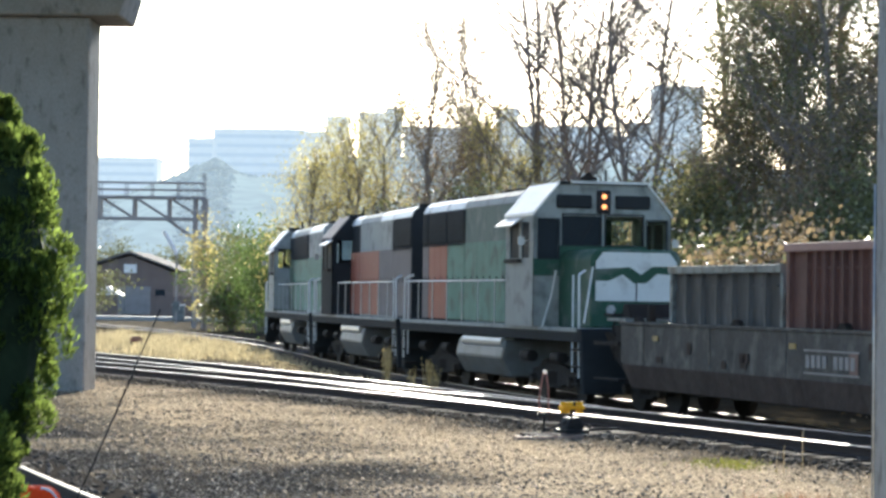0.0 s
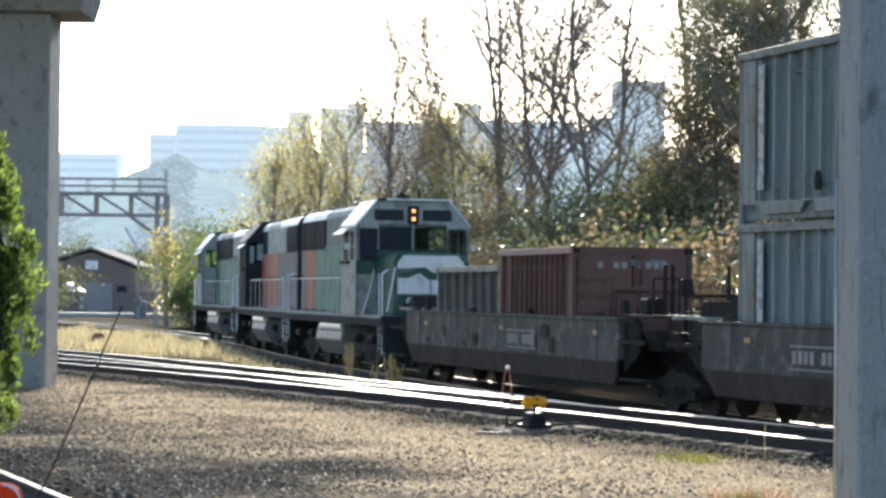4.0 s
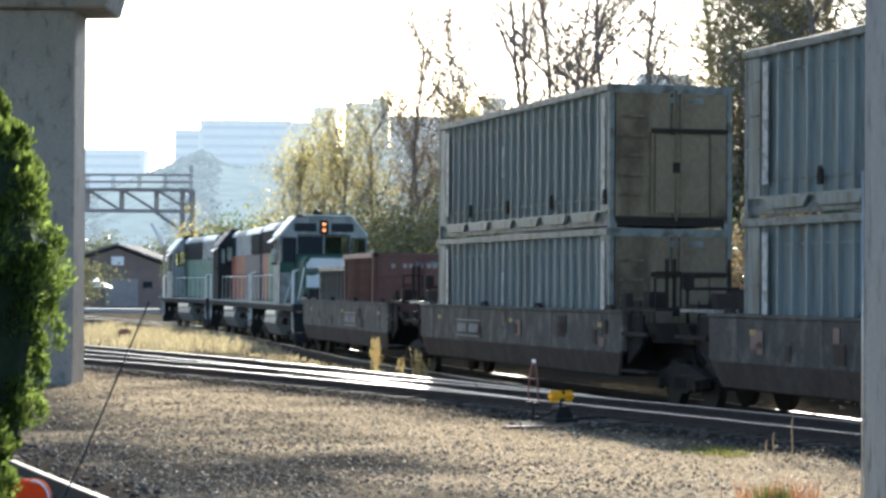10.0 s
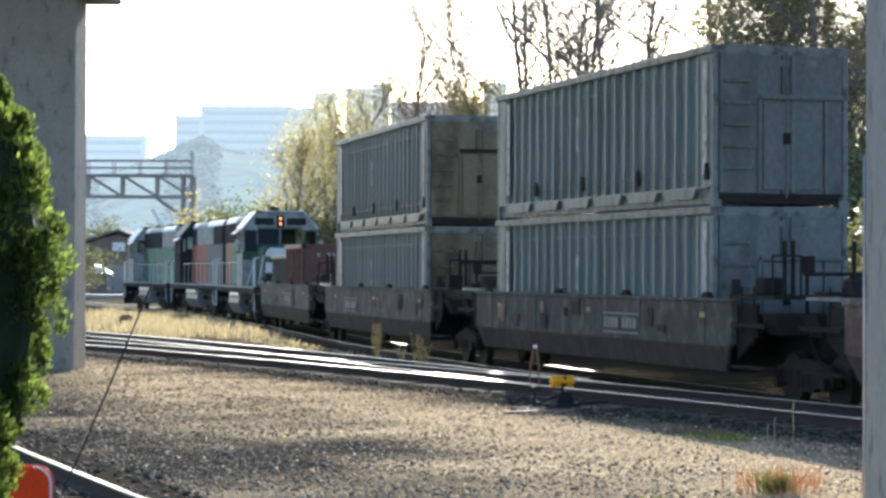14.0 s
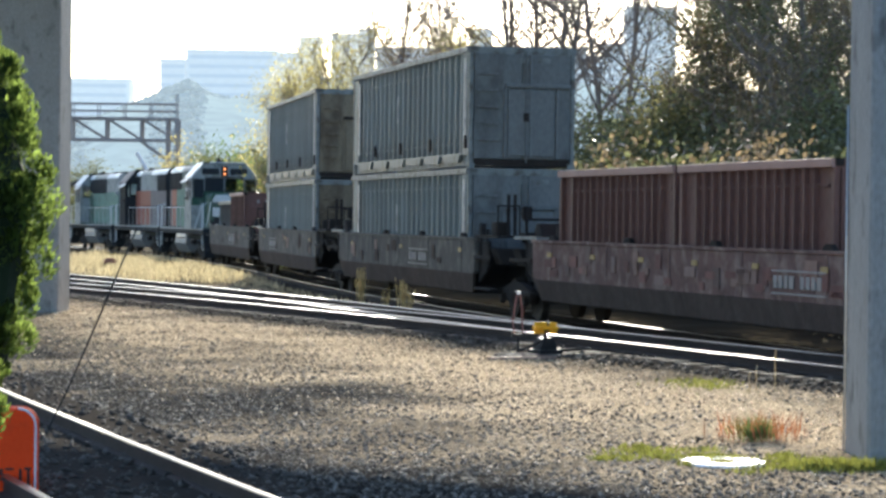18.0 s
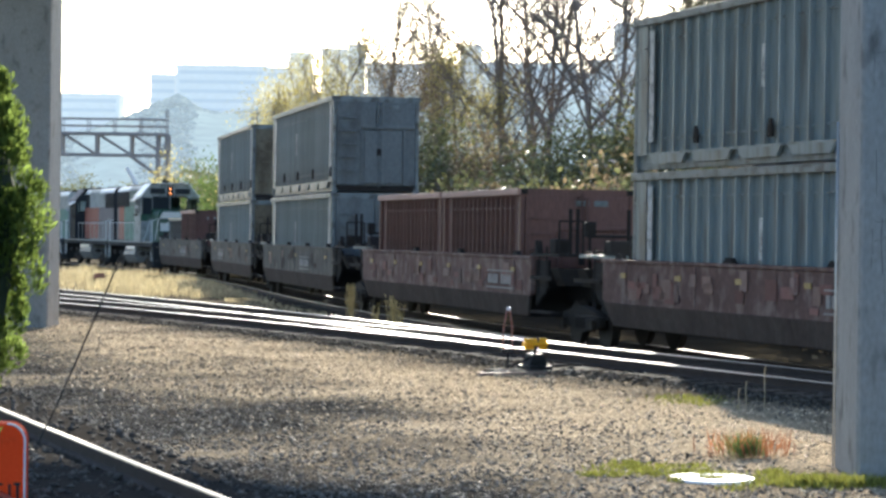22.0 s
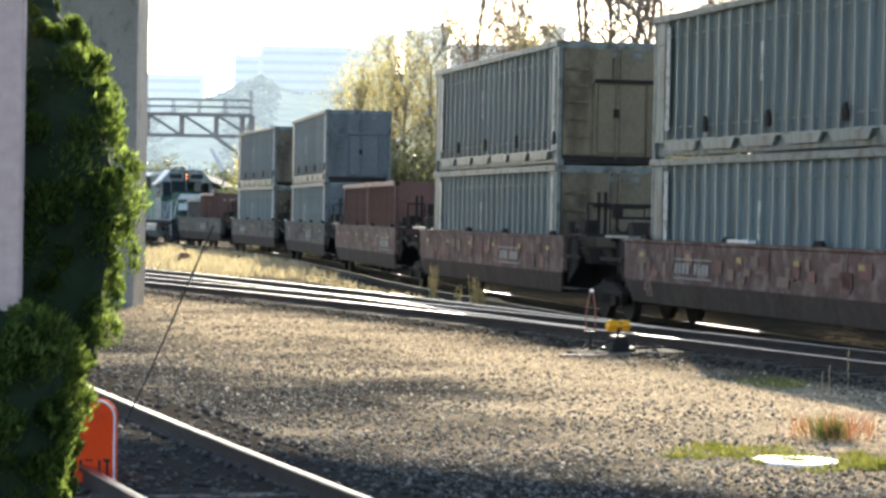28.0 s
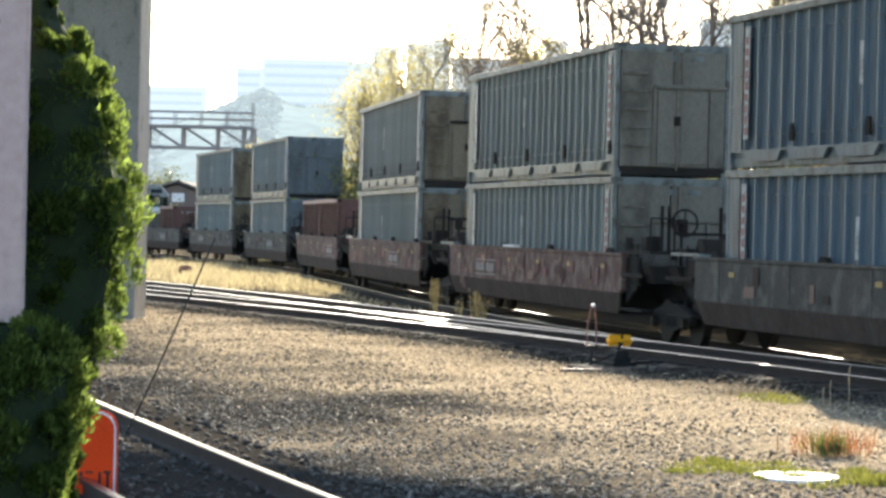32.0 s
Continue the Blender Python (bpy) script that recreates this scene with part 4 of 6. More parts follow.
def make_container(label, side, end, length, height, ribs=24, bottom_band=False, strip=True, width=2.56, category="container", pale=False, letters=0, end_words=False):
    """A ribbed steel waste container; local y runs along it, the doors are at -y, z = 0 at its floor."""
    t = thing("waste_container", label, category, group="containers on the train")
    h, w = length / 2, width / 2
    zb = 0.3 if bottom_band else 0.16
    part("shell", Solid().box(-w + 0.09, w - 0.09, -h + 0.06, h - 0.06, 0.12, height - 0.03), side, t)
    for sx in (-1, 1):
        rb, y = Solid(), 0.0
        xo, xi = sx * (w - 0.005), sx * (w - 0.1)
        hw = (length - 1.5) / (ribs - 1) * 0.06
        rb.add([(xi, y - hw * 1.6, zb), (xo, y - hw, zb), (xo, y + hw, zb), (xi, y + hw * 1.6, zb), (xi, y - hw * 1.6, height - 0.14), (xo, y - hw, height - 0.14), (xo, y + hw, height - 0.14), (xi, y + hw * 1.6, height - 0.14)],
               [(0, 1, 5, 4), (1, 2, 6, 5), (2, 3, 7, 6), (3, 0, 4, 7), (0, 3, 2, 1), (4, 5, 6, 7)])
        rib = rb.mesh("rib", side)
        for k in range(ribs):
            part("rib", rib, None, t, at=pose(0, -h + 0.75 + k * (length - 1.5) / (ribs - 1), 0))
        # on red containers the lighter top rail stands in for its highlight
        part("top_rail", Solid().box(sx * w - 0.05, sx * w + 0.03 * sx - (0 if sx > 0 else -0.05), -h, h, height - 0.14, height), BOX_HIGHLIGHT if pale else RAIL_GREY, t, bevel=0.01)
        inset = 0.12 if bottom_band else 0.0
        part("bottom_rail", Solid().box(sx * (w - inset) - 0.05, sx * (w - inset) + 0.02, -h, h, 0.0, 0.16), RAIL_GREY if not pale else side, t, bevel=0.01)
        if bottom_band:
            pad = Solid().prism([(-0.82, 0.27), (0.82, 0.27), (0.66, 0.1), (-0.66, 0.1)], 0, sx * (w - 0.02) - 0.03, sx * (w - 0.02) + 0.03).mesh("fork_pad", side)
            for k in range(6):
                part("fork_pad", pad, None, t, at=pose(0, -h + 1.6 + k * (length - 3.2) / 5, 0))
            part("lower_plate", Solid().box(sx * (w - 0.14) - 0.02, sx * (w - 0.14) + 0.02, -h + 0.15, h - 0.15, 0.1, 0.3), side, t)
            part("band", Solid().box(sx * (w - 0.02) - 0.03, sx * (w - 0.02) + 0.03, -h + 0.2, h - 0.2, 0.27, 0.31), side, t)
        if strip:
            part("flat_panel", Solid().box(sx * (w - 0.03) - 0.02, sx * (w - 0.03) + 0.02, -h + 0.1, -h + 0.6, zb, height - 0.14), side, t)
            part("end_panel", Solid().box(sx * (w - 0.03) - 0.02, sx * (w - 0.03) + 0.02, h - 0.6, h - 0.1, zb, height - 0.14), side, t)
        for k in (0.2, 0.84):
            part("waist_bar", Solid().box(sx * (w - 0.06) - 0.012, sx * (w - 0.06) + 0.012, -h + 0.3, h - 0.3, height * k - 0.02, height * k + 0.02), side, t)
        for k in range(4 if strip else 0):
            part("end_cleat", Solid().box(sx * w - 0.012, sx * w + 0.012, h - 0.55, h - 0.12, height * (0.2 + 0.2 * k) - 0.015, height * (0.2 + 0.2 * k) + 0.015), side, t)
        for sy in (-1, 1):
            part("corner_post", Solid().box(sx * w - 0.1 * (1 if sx > 0 else 0), sx * w + 0.1 * (0 if sx > 0 else 1), sy * h - 0.12 * (1 if sy > 0 else 0), sy * h + 0.12 * (0 if sy > 0 else 1), 0, height), side if pale or side is SIDE_BLUE else RAIL_GREY, t, bevel=0.012)
            for z in (-0.05 if bottom_band else 0.0, height - 0.12):
                part("corner_casting", Solid().box(sx * w - 0.17 * (1 if sx > 0 else -0.01 / 0.17), sx * w + 0.17 * (-0.01 / 0.17 if sx > 0 else 1) + 0.02 * sx, sy * h - 0.18 * (1 if sy > 0 else 0) + 0.02 * sy, sy * h + 0.18 * (0 if sy > 0 else 1) + 0.02 * sy, z, z + 0.12), DARK_STEEL if pale else RAIL_GREY, t)
    # roof and doors
    roof = Solid().box(-w + 0.04, w - 0.04, -h + 0.05, h - 0.05, height - 0.06, height - 0.01)
    for k in range(10):
        y = -h + 0.8 + k * (length - 1.6) / 9
        roof.box(-w + 0.1, w - 0.1, y - 0.12, y + 0.12, height - 0.012, height + 0.01)
    part("roof", roof, side, t)
    door = part("door", Solid().box(-w + 0.12, -0.02, -h - 0.01, -h + 0.05, 0.18, height - 0.16).box(0.02, w - 0.12, -h - 0.01, -h + 0.05, 0.18, height - 0.16), end, t, bevel=0.01)
    part("header", Solid().box(-w + 0.1, w - 0.1, -h, -h + 0.08, height - 0.16, height), RAIL_GREY if not pale else end, t)
    part("door_sill", Solid().box(-w + 0.1, w - 0.1, -h, -h + 0.08, 0, 0.17), DARK_STEEL, t)
    top = height * 0.66
    part("hatch_beam", Solid().box(-0.42, w - 0.12, -h - 0.09, -h - 0.01, top, top + 0.09), DARK_STEEL if end is END_BEIGE else end, door, bevel=0.01)
    hatch = part("hatch", Solid().box(-0.36, 0.78, -h - 0.05, -h - 0.01, 0.24, top - 0.04), end, door, bevel=0.015)
    for sx in (-0.42, 0.2, 0.84):
        part("door_rib", Solid().box(sx - 0.03, sx + 0.03, -h - 0.07, -h - 0.01, 0.2, height - 0.18 if sx == 0.2 else top), end, hatch)
    part("lock_rod", Solid().tube((0.08, -h - 0.07, 0.1), (0.08, -h - 0.07, height - 0.1), 0.018, 0.018, 6), end, door)
    rung = Solid().box(-w + 0.2, -w + 0.68, -h - 0.07, -h - 0.03, -0.025, 0.025).mesh("rung", end)
    for k in range(5):
        part("rung", rung, None, door, at=pose(0, 0, 0.62 + k * (height - 1.25) / 4))
    part("latch", Solid().box(0.02, 0.14, -h - 0.1, -h - 0.05, height * 0.38, height * 0.45), DARK_STEEL, door)
    for k in (0.0, 0.42):
        part("door_label", Solid().box(-0.05 + k, 0.26 + k, -h - 0.016, -h - 0.008, height - 0.36, height - 0.24), RAIL_GREY, door, "faded lettering as a bar")
    if end_words:
        row = Solid()
        for k in range(9):
            if k not in (1, 4):
                row.box(-0.75 + k * 0.17, -0.64 + k * 0.17, -h - 0.02, -h - 0.012, height - 0.42, height - 0.29)
        part("lettering", row, STENCIL, door, "faded white lettering as bars")
    if strip:
        n = 9
        for yc, lettered in ((-h + 0.36, letters < 0), (h - 0.85, letters > 0)):
            st = part("marking_strip", Solid().box(-w - 0.016, -w - 0.011, yc - 0.11, yc + 0.11, 0.5, height - 0.25), STRIP_WHITE, t, "white strip with red lettering as bars" if lettered else "scuffed white strip")
            if lettered:
                br = Solid().box(-w - 0.022, -w - 0.017, yc - 0.07, yc + 0.07, 0, (height - 0.95) / n * 0.66).mesh("letter_bar", BAR_RED)
                for k in range(n):
                    part("letter_bar", br, None, st, at=pose(0, 0, 0.58 + k * (height - 0.95) / n))
        part("placard", Solid().box(-w - 0.012, -w + 0.002, h * 0.12, h * 0.12 + 0.12, height * 0.45, height * 0.7), STRIP_WHITE, t, "small white placard")
        for y in (-h + 0.28, -h * 0.42, h * 0.08, h * 0.55):
            part("tie_down", Solid().prism([(y - 0.07, 0.42), (y + 0.07, 0.42), (y + 0.09, 0.55), (y + 0.04, 0.72), (y - 0.04, 0.72), (y - 0.09, 0.55)], 0, -w - 0.03, -w + 0.02), DARK_STEEL, t)
    return t


def make_locomotive(label, body, cab, secs, seed):
    """A road switcher; the cab looks along -y. z = 0 at the rail."""
    t = thing("locomotive", label, "locomotive", group="locomotives")
    L0, L1, deck = -8.1, 8.1, 1.6
    part("frame", Solid().box(-1.42, 1.42, L0 + 0.5, L1 - 0.3, 1.32, deck), LOCO_BLACK, t, bevel=0.015)
    part("sill_stripe", Solid().box(-1.44, 1.44, L0 + 0.6, L1 - 0.4, 1.53, deck + 0.005), LOCO_CAB, t, "pale edge of the walkway")
    for ye, s in ((L0, 1), (L1, -1)):
        part("pilot", Solid().prism([(-1.35, 0.28), (1.35, 0.28), (1.42, deck), (-1.42, deck)], 1, min(ye + 0.3 * s, ye + 0.55 * s), max(ye + 0.3 * s, ye + 0.55 * s)), LOCO_BLACK, t, bevel=0.02)
        part("coupler", Solid().box(-0.14, 0.14, min(ye - 0.1 * s, ye + 0.4 * s), max(ye - 0.1 * s, ye + 0.4 * s), 0.78, 1.05), DARK_STEEL, t)
        for sx in (-1.25, 1.25):
            for z in (0.45, 0.8, 1.15):
                part("step", Solid().box(sx - 0.17, sx + 0.17, min(ye + 0.5 * s, ye + 0.95 * s), max(ye + 0.5 * s, ye + 0.95 * s), z, z + 0.04), DARK_STEEL, t)
            part("grab_rail", Solid().path([(sx * 1.1, ye + 0.55 * s, 0.6), (sx * 1.1, ye + 0.62 * s, deck + 1.0), (sx * 0.95, ye + 0.8 * s, deck + 1.08)], 0.025).path([(sx * 1.1, ye + 1.0 * s, 0.7), (sx * 1.1, ye + 1.0 * s, deck + 1.0)], 0.02), LOCO_WHITE, t, "white hand rail")
    # short nose
    ny0, ny1, cy0, cy1 = L0 + 1.05, -4.85, -4.85, -2.7
    nose = part("nose", Solid().prism([(-0.98, deck), (0.98, deck), (0.98, 2.9), (0.93, 3.02), (0.8, 3.1), (-0.8, 3.1), (-0.93, 3.02), (-0.98, 2.9)], 1, ny0, ny1), body, t, bevel=0.04)
    if cab:
        part("nose_panel", Solid().prism([(-0.88, 2.12), (0.88, 2.12), (0.88, 2.86), (0.72, 3.04), (-0.72, 3.04), (-0.88, 2.86)], 1, ny0 - 0.012, ny0 - 0.004), LOCO_WHITE, nose, "white emblem panel")
        part("emblem", Solid().prism([(-0.88, 2.5), (-0.6, 2.5), (-0.3, 2.62), (-0.05, 2.46), (0.2, 2.46), (0.45, 2.64), (0.88, 2.62), (0.88, 2.78), (0.35, 2.78), (0.1, 2.62), (-0.15, 2.76), (-0.88, 2.72)], 1, ny0 - 0.02, ny0 - 0.012), body, nose)
        part("nose_seam", Solid().box(-0.012, 0.012, ny0 - 0.024, ny0 - 0.012, 2.12, 2.46), LOCO_BLACK, nose)
        part("nose_lamp", Solid().tube((-0.55, ny0 - 0.06, 1.95), (-0.55, ny0, 1.95), 0.09, 0.1, 14), TANK_STEEL, nose, "round bell-mouthed ditch lamp")
    # cab with window openings; the shoulders of the roof slope down to the sides
    W, eave, ridge, inner = 1.55, 3.78, 4.4, 1.0
    c = part("cab", Solid().box(-W + 0.02, W - 0.02, cy0 + 0.02, cy1, deck, 1.66), body, t)
    wins = ((-1.44, -1.0, 2.95, 3.7), (-0.9, -0.06, 3.22, 3.8), (0.06, 0.9, 3.22, 3.8), (1.0, 1.44, 2.95, 3.7))
    fr = Solid().box(-W, W, cy0, cy0 + 0.07, deck, 2.95)
    edges = [-W] + [e for w4 in wins for e in w4[:2]] + [W]
    for x0, x1 in zip(edges[::2], edges[1::2]):
        fr.box(x0, x1, cy0, cy0 + 0.07, 2.95, eave)
    for x0, x1, z0, z1 in wins:
        if z0 > 2.95:
            fr.box(x0, x1, cy0, cy0 + 0.07, 2.95, z0)
        fr.box(x0, x1, cy0, cy0 + 0.07, z1, eave) if z1 < eave else None
    fr.prism([(-W, eave), (W, eave), (inner, ridge), (-inner, ridge)], 1, cy0, cy0 + 0.07)
    part("front_wall", fr, cab or body, c)
    part("front_band", Solid().box(-W - 0.005, W + 0.005, cy0 - 0.012, cy0, 2.6, 2.93).box(-0.98, 0.98, cy0 - 0.012, cy0, 2.9, 3.2), body, c)
    for x0, x1, z0, z1 in wins:
        wn_ = part("windscreen", Solid().box(x0, x1, cy0 + 0.03, cy0 + 0.04, z0, min(z1, eave)), PANE if x0 > 0 else CAB_GLASS, c)
        rim = Solid().box(x0 - 0.03, x0, cy0 - 0.02, cy0 + 0.03, z0, z1).box(x1, x1 + 0.03, cy0 - 0.02, cy0 + 0.03, z0, z1).box(x0 - 0.03, x1 + 0.03, cy0 - 0.02, cy0 + 0.03, z0 - 0.03, z0).box(x0 - 0.03, x1 + 0.03, cy0 - 0.02, cy0 + 0.03, z1, z1 + 0.03)
        part("gasket", rim, LOCO_BLACK, wn_)
    for sx in (-0.5, 0.5):
        part("wiper", Solid().tube((sx, cy0 - 0.03, 3.25), (sx * 0.5, cy0 - 0.03, 3.65), 0.012, 0.012, 5), LOCO_BLACK, c)
    bk = Solid().box(-W, W, cy1 - 0.07, cy1, deck, 3.1).box(-0.92, 0.35, cy1 - 0.07, cy1, 3.1, eave)
    for x0, x1 in ((-W, -1.4), (1.4, W)):
        bk.box(x0, x1, cy1 - 0.07, cy1, 3.1, eave)
    bk.prism([(-W, eave), (W, eave), (inner, ridge), (-inner, ridge)], 1, cy1 - 0.07, cy1)
    part("back_wall", bk, cab or body, c)
    for sx in (-1, 1):
        x0, x1 = sorted((sx * W, sx * (W - 0.06)))
        sw = Solid().box(x0, x1, cy0, cy1, deck, 2.95).box(x0, x1, cy0, cy1, 3.66, eave)
        for p, q in ((cy0, cy0 + 0.35), (cy0 + 0.95, cy0 + 1.1), (cy1 - 0.3, cy1)):
            sw.box(x0, x1, p, q, 2.95, 3.66)
        part("side_wall", sw, cab or body, c)
        for p, q in ((cy0 + 0.35, cy0 + 0.95), (cy0 + 1.1, cy1 - 0.3)):
            part("side_window", Solid().box(sx * (W - 0.035) - 0.008, sx * (W - 0.035) + 0.008, p, q, 2.95, 3.66), CAB_GLASS, c)
        # white here puts the sun on the sunshade into its colour
        part("awning", Solid().prism([(sx * W, 3.72), (sx * (W + 0.24), 3.58), (sx * (W + 0.24), 3.61), (sx * W, 3.76)], 1, cy0 + 0.9, cy1 + 0.1), LOCO_WHITE, c, "sunshade over the side window, coloured pale for its sunlit look")
        part("arm_rest", Solid().box(min(sx * W, sx * (W + 0.1)), max(sx * W, sx * (W + 0.1)), cy0 + 0.9, cy1 - 0.2, 2.86, 2.93), DARK_STEEL, c)
        part("mirror", Solid().box(sx * (W + 0.2) - 0.07, sx * (W + 0.2) + 0.07, cy0 + 0.25, cy0 + 0.28, 3.2, 3.36).tube((sx * W, cy0 + 0.27, 3.28), (sx * (W + 0.18), cy0 + 0.27, 3.28), 0.012), TANK_STEEL, c)
        # pale shoulders carry the sun's highlight on the roof slope as colour
        part("roof_shoulder", Solid().prism([(sx * (W + 0.03), eave - 0.02), (sx * inner, ridge + 0.0), (sx * inner, ridge + 0.05), (sx * (W + 0.03), eave + 0.05)], 1, cy0 - 0.05, cy1 + 0.05), LOCO_WHITE if cab is not LOCO_BLACK else LOCO_PINK, c, "sloping roof panel, coloured pale for its sunlit look", bevel=0.01)
        part("hand_pole", Solid().path([(sx * 1.08, cy0 - 0.1, 2.7), (sx * 1.2, cy0 - 0.18, 2.2), (sx * 1.42, cy0 - 0.25, deck)], 0.022), LOCO_WHITE, c, "white hand rail beside the nose")
        part("nose_rail", Solid().path([(sx * 0.95, ny0 - 0.03, 2.75), (sx * 1.2, ny0 - 0.25, deck + 0.1)], 0.02), LOCO_WHITE, c)
    part("roof", Solid().box(-inner, inner, cy0 - 0.06, cy1 + 0.05, ridge, ridge + 0.06), LOCO_BLACK, c, "dark roof sheet", bevel=0.01)
    part("roof_lip", Solid().box(-inner + 0.25, inner, cy0 - 0.09, cy0 - 0.05, ridge + 0.02, ridge + 0.07), LOCO_WHITE, c)
    for sx in (-0.66, 0.66):
        part("number_board", Solid().box(sx - 0.4, sx + 0.4, cy0 - 0.05, cy0 + 0.01, 3.93, 4.2), LOCO_BLACK, c, "dark number board", bevel=0.03)
    hl = part("headlight", Solid().box(-0.16, 0.16, cy0 - 0.06, cy0 + 0.01, 3.84, 4.3), LOCO_BLACK, c, bevel=0.03)
    for z in (3.97, 4.17):
        part("lamp", Solid().tube((0, cy0 - 0.1, z), (0, cy0 - 0.055, z), 0.048, 0.048, 14), LAMP_WARM if seed == 1 else TANK_STEEL, hl, "lit headlight lamp" if seed == 1 else "")
    part("horn", Solid().tube((-0.3, cy0 + 0.5, 4.56), (-0.3, cy0 + 0.1, 4.58), 0.04, 0.08).tube((-0.1, cy0 + 0.5, 4.56), (-0.1, cy0 + 0.9, 4.58), 0.04, 0.08).box(-0.35, 0, cy0 + 0.46, cy0 + 0.54, 4.44, 4.58), DARK_STEEL, c)
    part("aerial", Solid().tube((0.35, cy0 + 0.9, 4.44), (0.35, cy0 + 0.9, 4.75), 0.03), DARK_STEEL, c)
    part("roof_box", Solid().box(0.5, 0.9, cy0 + 1.2, cy0 + 1.7, 4.44, 4.52), DARK_STEEL, c)
    # long hood in sections: length, lower paint, upper paint, radiator grille or not
    y, top = cy1, 4.4
    for k, (ln, low, high, grille) in enumerate(secs):
        b = min(y + ln, L1 - 0.75)
        hood = part("hood_section", Solid().prism([(-0.92, deck), (0.92, deck), (0.92, top - 0.25), (0.86, top - 0.1), (0.72, top), (-0.72, top), (-0.86, top - 0.1), (-0.92, top - 0.25)], 1, y + 0.004, b - 0.004), high, t)
        n = max(2, int(ln / 0.55))
        for i in range(n):
            p = y + 0.03 + i * (b - y - 0.04) / n
            q = p + (b - y - 0.04) / n - 0.02
            for sx in (-1, 1):
                dr = part("hood_door", Solid().box(min(sx * 0.91, sx * 0.945), max(sx * 0.91, sx * 0.945), p, q, deck + 0.05, 3.38), low, hood, bevel=0.008)
                part("door_latch", Solid().box(min(sx * 0.94, sx * 0.965), max(sx * 0.94, sx * 0.965), q - 0.1, q - 0.06, 2.5, 2.62), DARK_STEEL, dr)
        for sx in (-1, 1):
            # light edge colour puts the sun along the hood into the paint
            part("hood_edge", Solid().prism([(sx * 0.935, top - 0.24), (sx * 0.87, top - 0.09), (sx * 0.72, top + 0.02), (sx * 0.72, top), (sx * 0.86, top - 0.1), (sx * 0.92, top - 0.25)], 1, y + 0.06, b - 0.05), LOCO_WHITE if k != 1 else LOCO_CAB, hood, "rounded hood edge, white standing in for sun on it")
            if grille:
                gr = part("grille", Solid().box(min(sx * 0.9, sx * 0.96), max(sx * 0.9, sx * 0.96), y + 0.05, b - 0.05, 3.42, top - 0.27), LOCO_BLACK, hood, "dark radiator grille", bevel=0.01)
                slat = Solid().box(min(sx * 0.955, sx * 0.98), max(sx * 0.955, sx * 0.98), y + 0.08, b - 0.08, 0, 0.03).mesh("slat", LOCO_BLACK)
                for i in range(5):
                    part("slat", slat, None, gr, at=pose(0, 0, 3.5 + i * 0.13))
        y = b
    for yy, r in ((0.2, 0.5), (3.6, 0.55), (5.0, 0.55), (6.4, 0.55)):
        part("fan", Solid().tube((0, yy, 4.3), (0, yy, 4.5), r, r, 20), DARK_STEEL, t)
    part("exhaust_stack", Solid().box(-0.3, 0.3, 1.7, 2.2, 4.3, 4.55), DARK_STEEL, t, bevel=0.02)
    # walkway rails
    for sx in (-1.36, 1.36):
        n = 8
        a, b = cy1 + 0.1, L1 - 0.6
        for k in range(n):
            yy = a + k * (b - a) / (n - 1)
            part("stanchion", Solid().tube((sx, yy, deck), (sx, yy, deck + 0.92), 0.014, 0.014, 6), TANK_STEEL, t)
        part("handrail", Solid().tube((sx, a, deck + 0.92), (sx, b, deck + 0.92), 0.017, 0.017, 6), LOCO_WHITE, t, "pale hand rail")
    # tanks and trucks
    part("fuel_tank", Solid().prism([(-1.3, 1.25), (-1.4, 0.85), (-1.15, 0.42), (1.15, 0.42), (1.4, 0.85), (1.3, 1.25)], 1, -1.9, 2.1), TANK_DULL, t, "dusty grey fuel tank", bevel=0.03)
    for sx in (-1.22, 1.22):
        part("air_reservoir", Solid().tube((sx, -1.8, 1.2), (sx, 1.6, 1.2), 0.17, 0.17, 14), TANK_STEEL, t, "dusty steel air reservoir", smooth=False)
        for yy in (-5.6, -3.4, 3.6, 5.8):
            part("brake_cylinder", Solid().tube((sx * 0.98, yy - 0.3, 0.95), (sx * 0.98, yy + 0.3, 0.95), 0.13, 0.13, 12), DARK_STEEL, t)
    for yy in (-4.6, 4.8):
        add_truck(t, yy, 1.35)
    # body above the walkway is a little taller than the drawing
    for ob in t.children_recursive:
        for v in ob.data.vertices:
            if v.co.z > deck:
                v.co.z = deck + (v.co.z - deck) * 1.09
    return t


# speed of the train in metres a second at these seconds
RUN_T = (0, 4.5, 9, 13, 17, 22, 26, 29, 32)
RUN_V = (3.307, 3.291, 3.417, 3.604, 3.426, 3.768, 3.853, 3.842, 3.835)


def train_place(t, start=52.18):
    ts = np.arange(0, t + 1e-6, 0.05)
    return start + float(np.sum(np.interp(ts[:-1] + 0.025, RUN_T, RUN_V)) * 0.05)


TIMES = [float(k) for k in range(33)]
PLACES = [train_place(t) for t in TIMES]


def ride(offset, base=6.5, extra=Matrix.Identity(4)):
    """Rows of a vehicle whose middle is offset metres along the line from the leading cab face."""
    rows = []
    for t, s in zip(TIMES, PLACES):
        ax, ay, _ = main_line(s + offset - base)
        bx, by, _ = main_line(s + offset + base)
        yaw = math.degrees(math.atan2(ax - bx, by - ay))
        rows.append((t, pose((ax + bx) / 2, (ay + by) / 2, 0, 0, 0, yaw) @ extra))
    return rows


RIDES = []


def on_rails(ob, offset, x=0.0, y=0.0, z=0.0, turn=0.0, base=6.5):
    RIDES.append((ob, ride(offset, base, pose(x, y, z, 0, 0, turn))))
    return ob


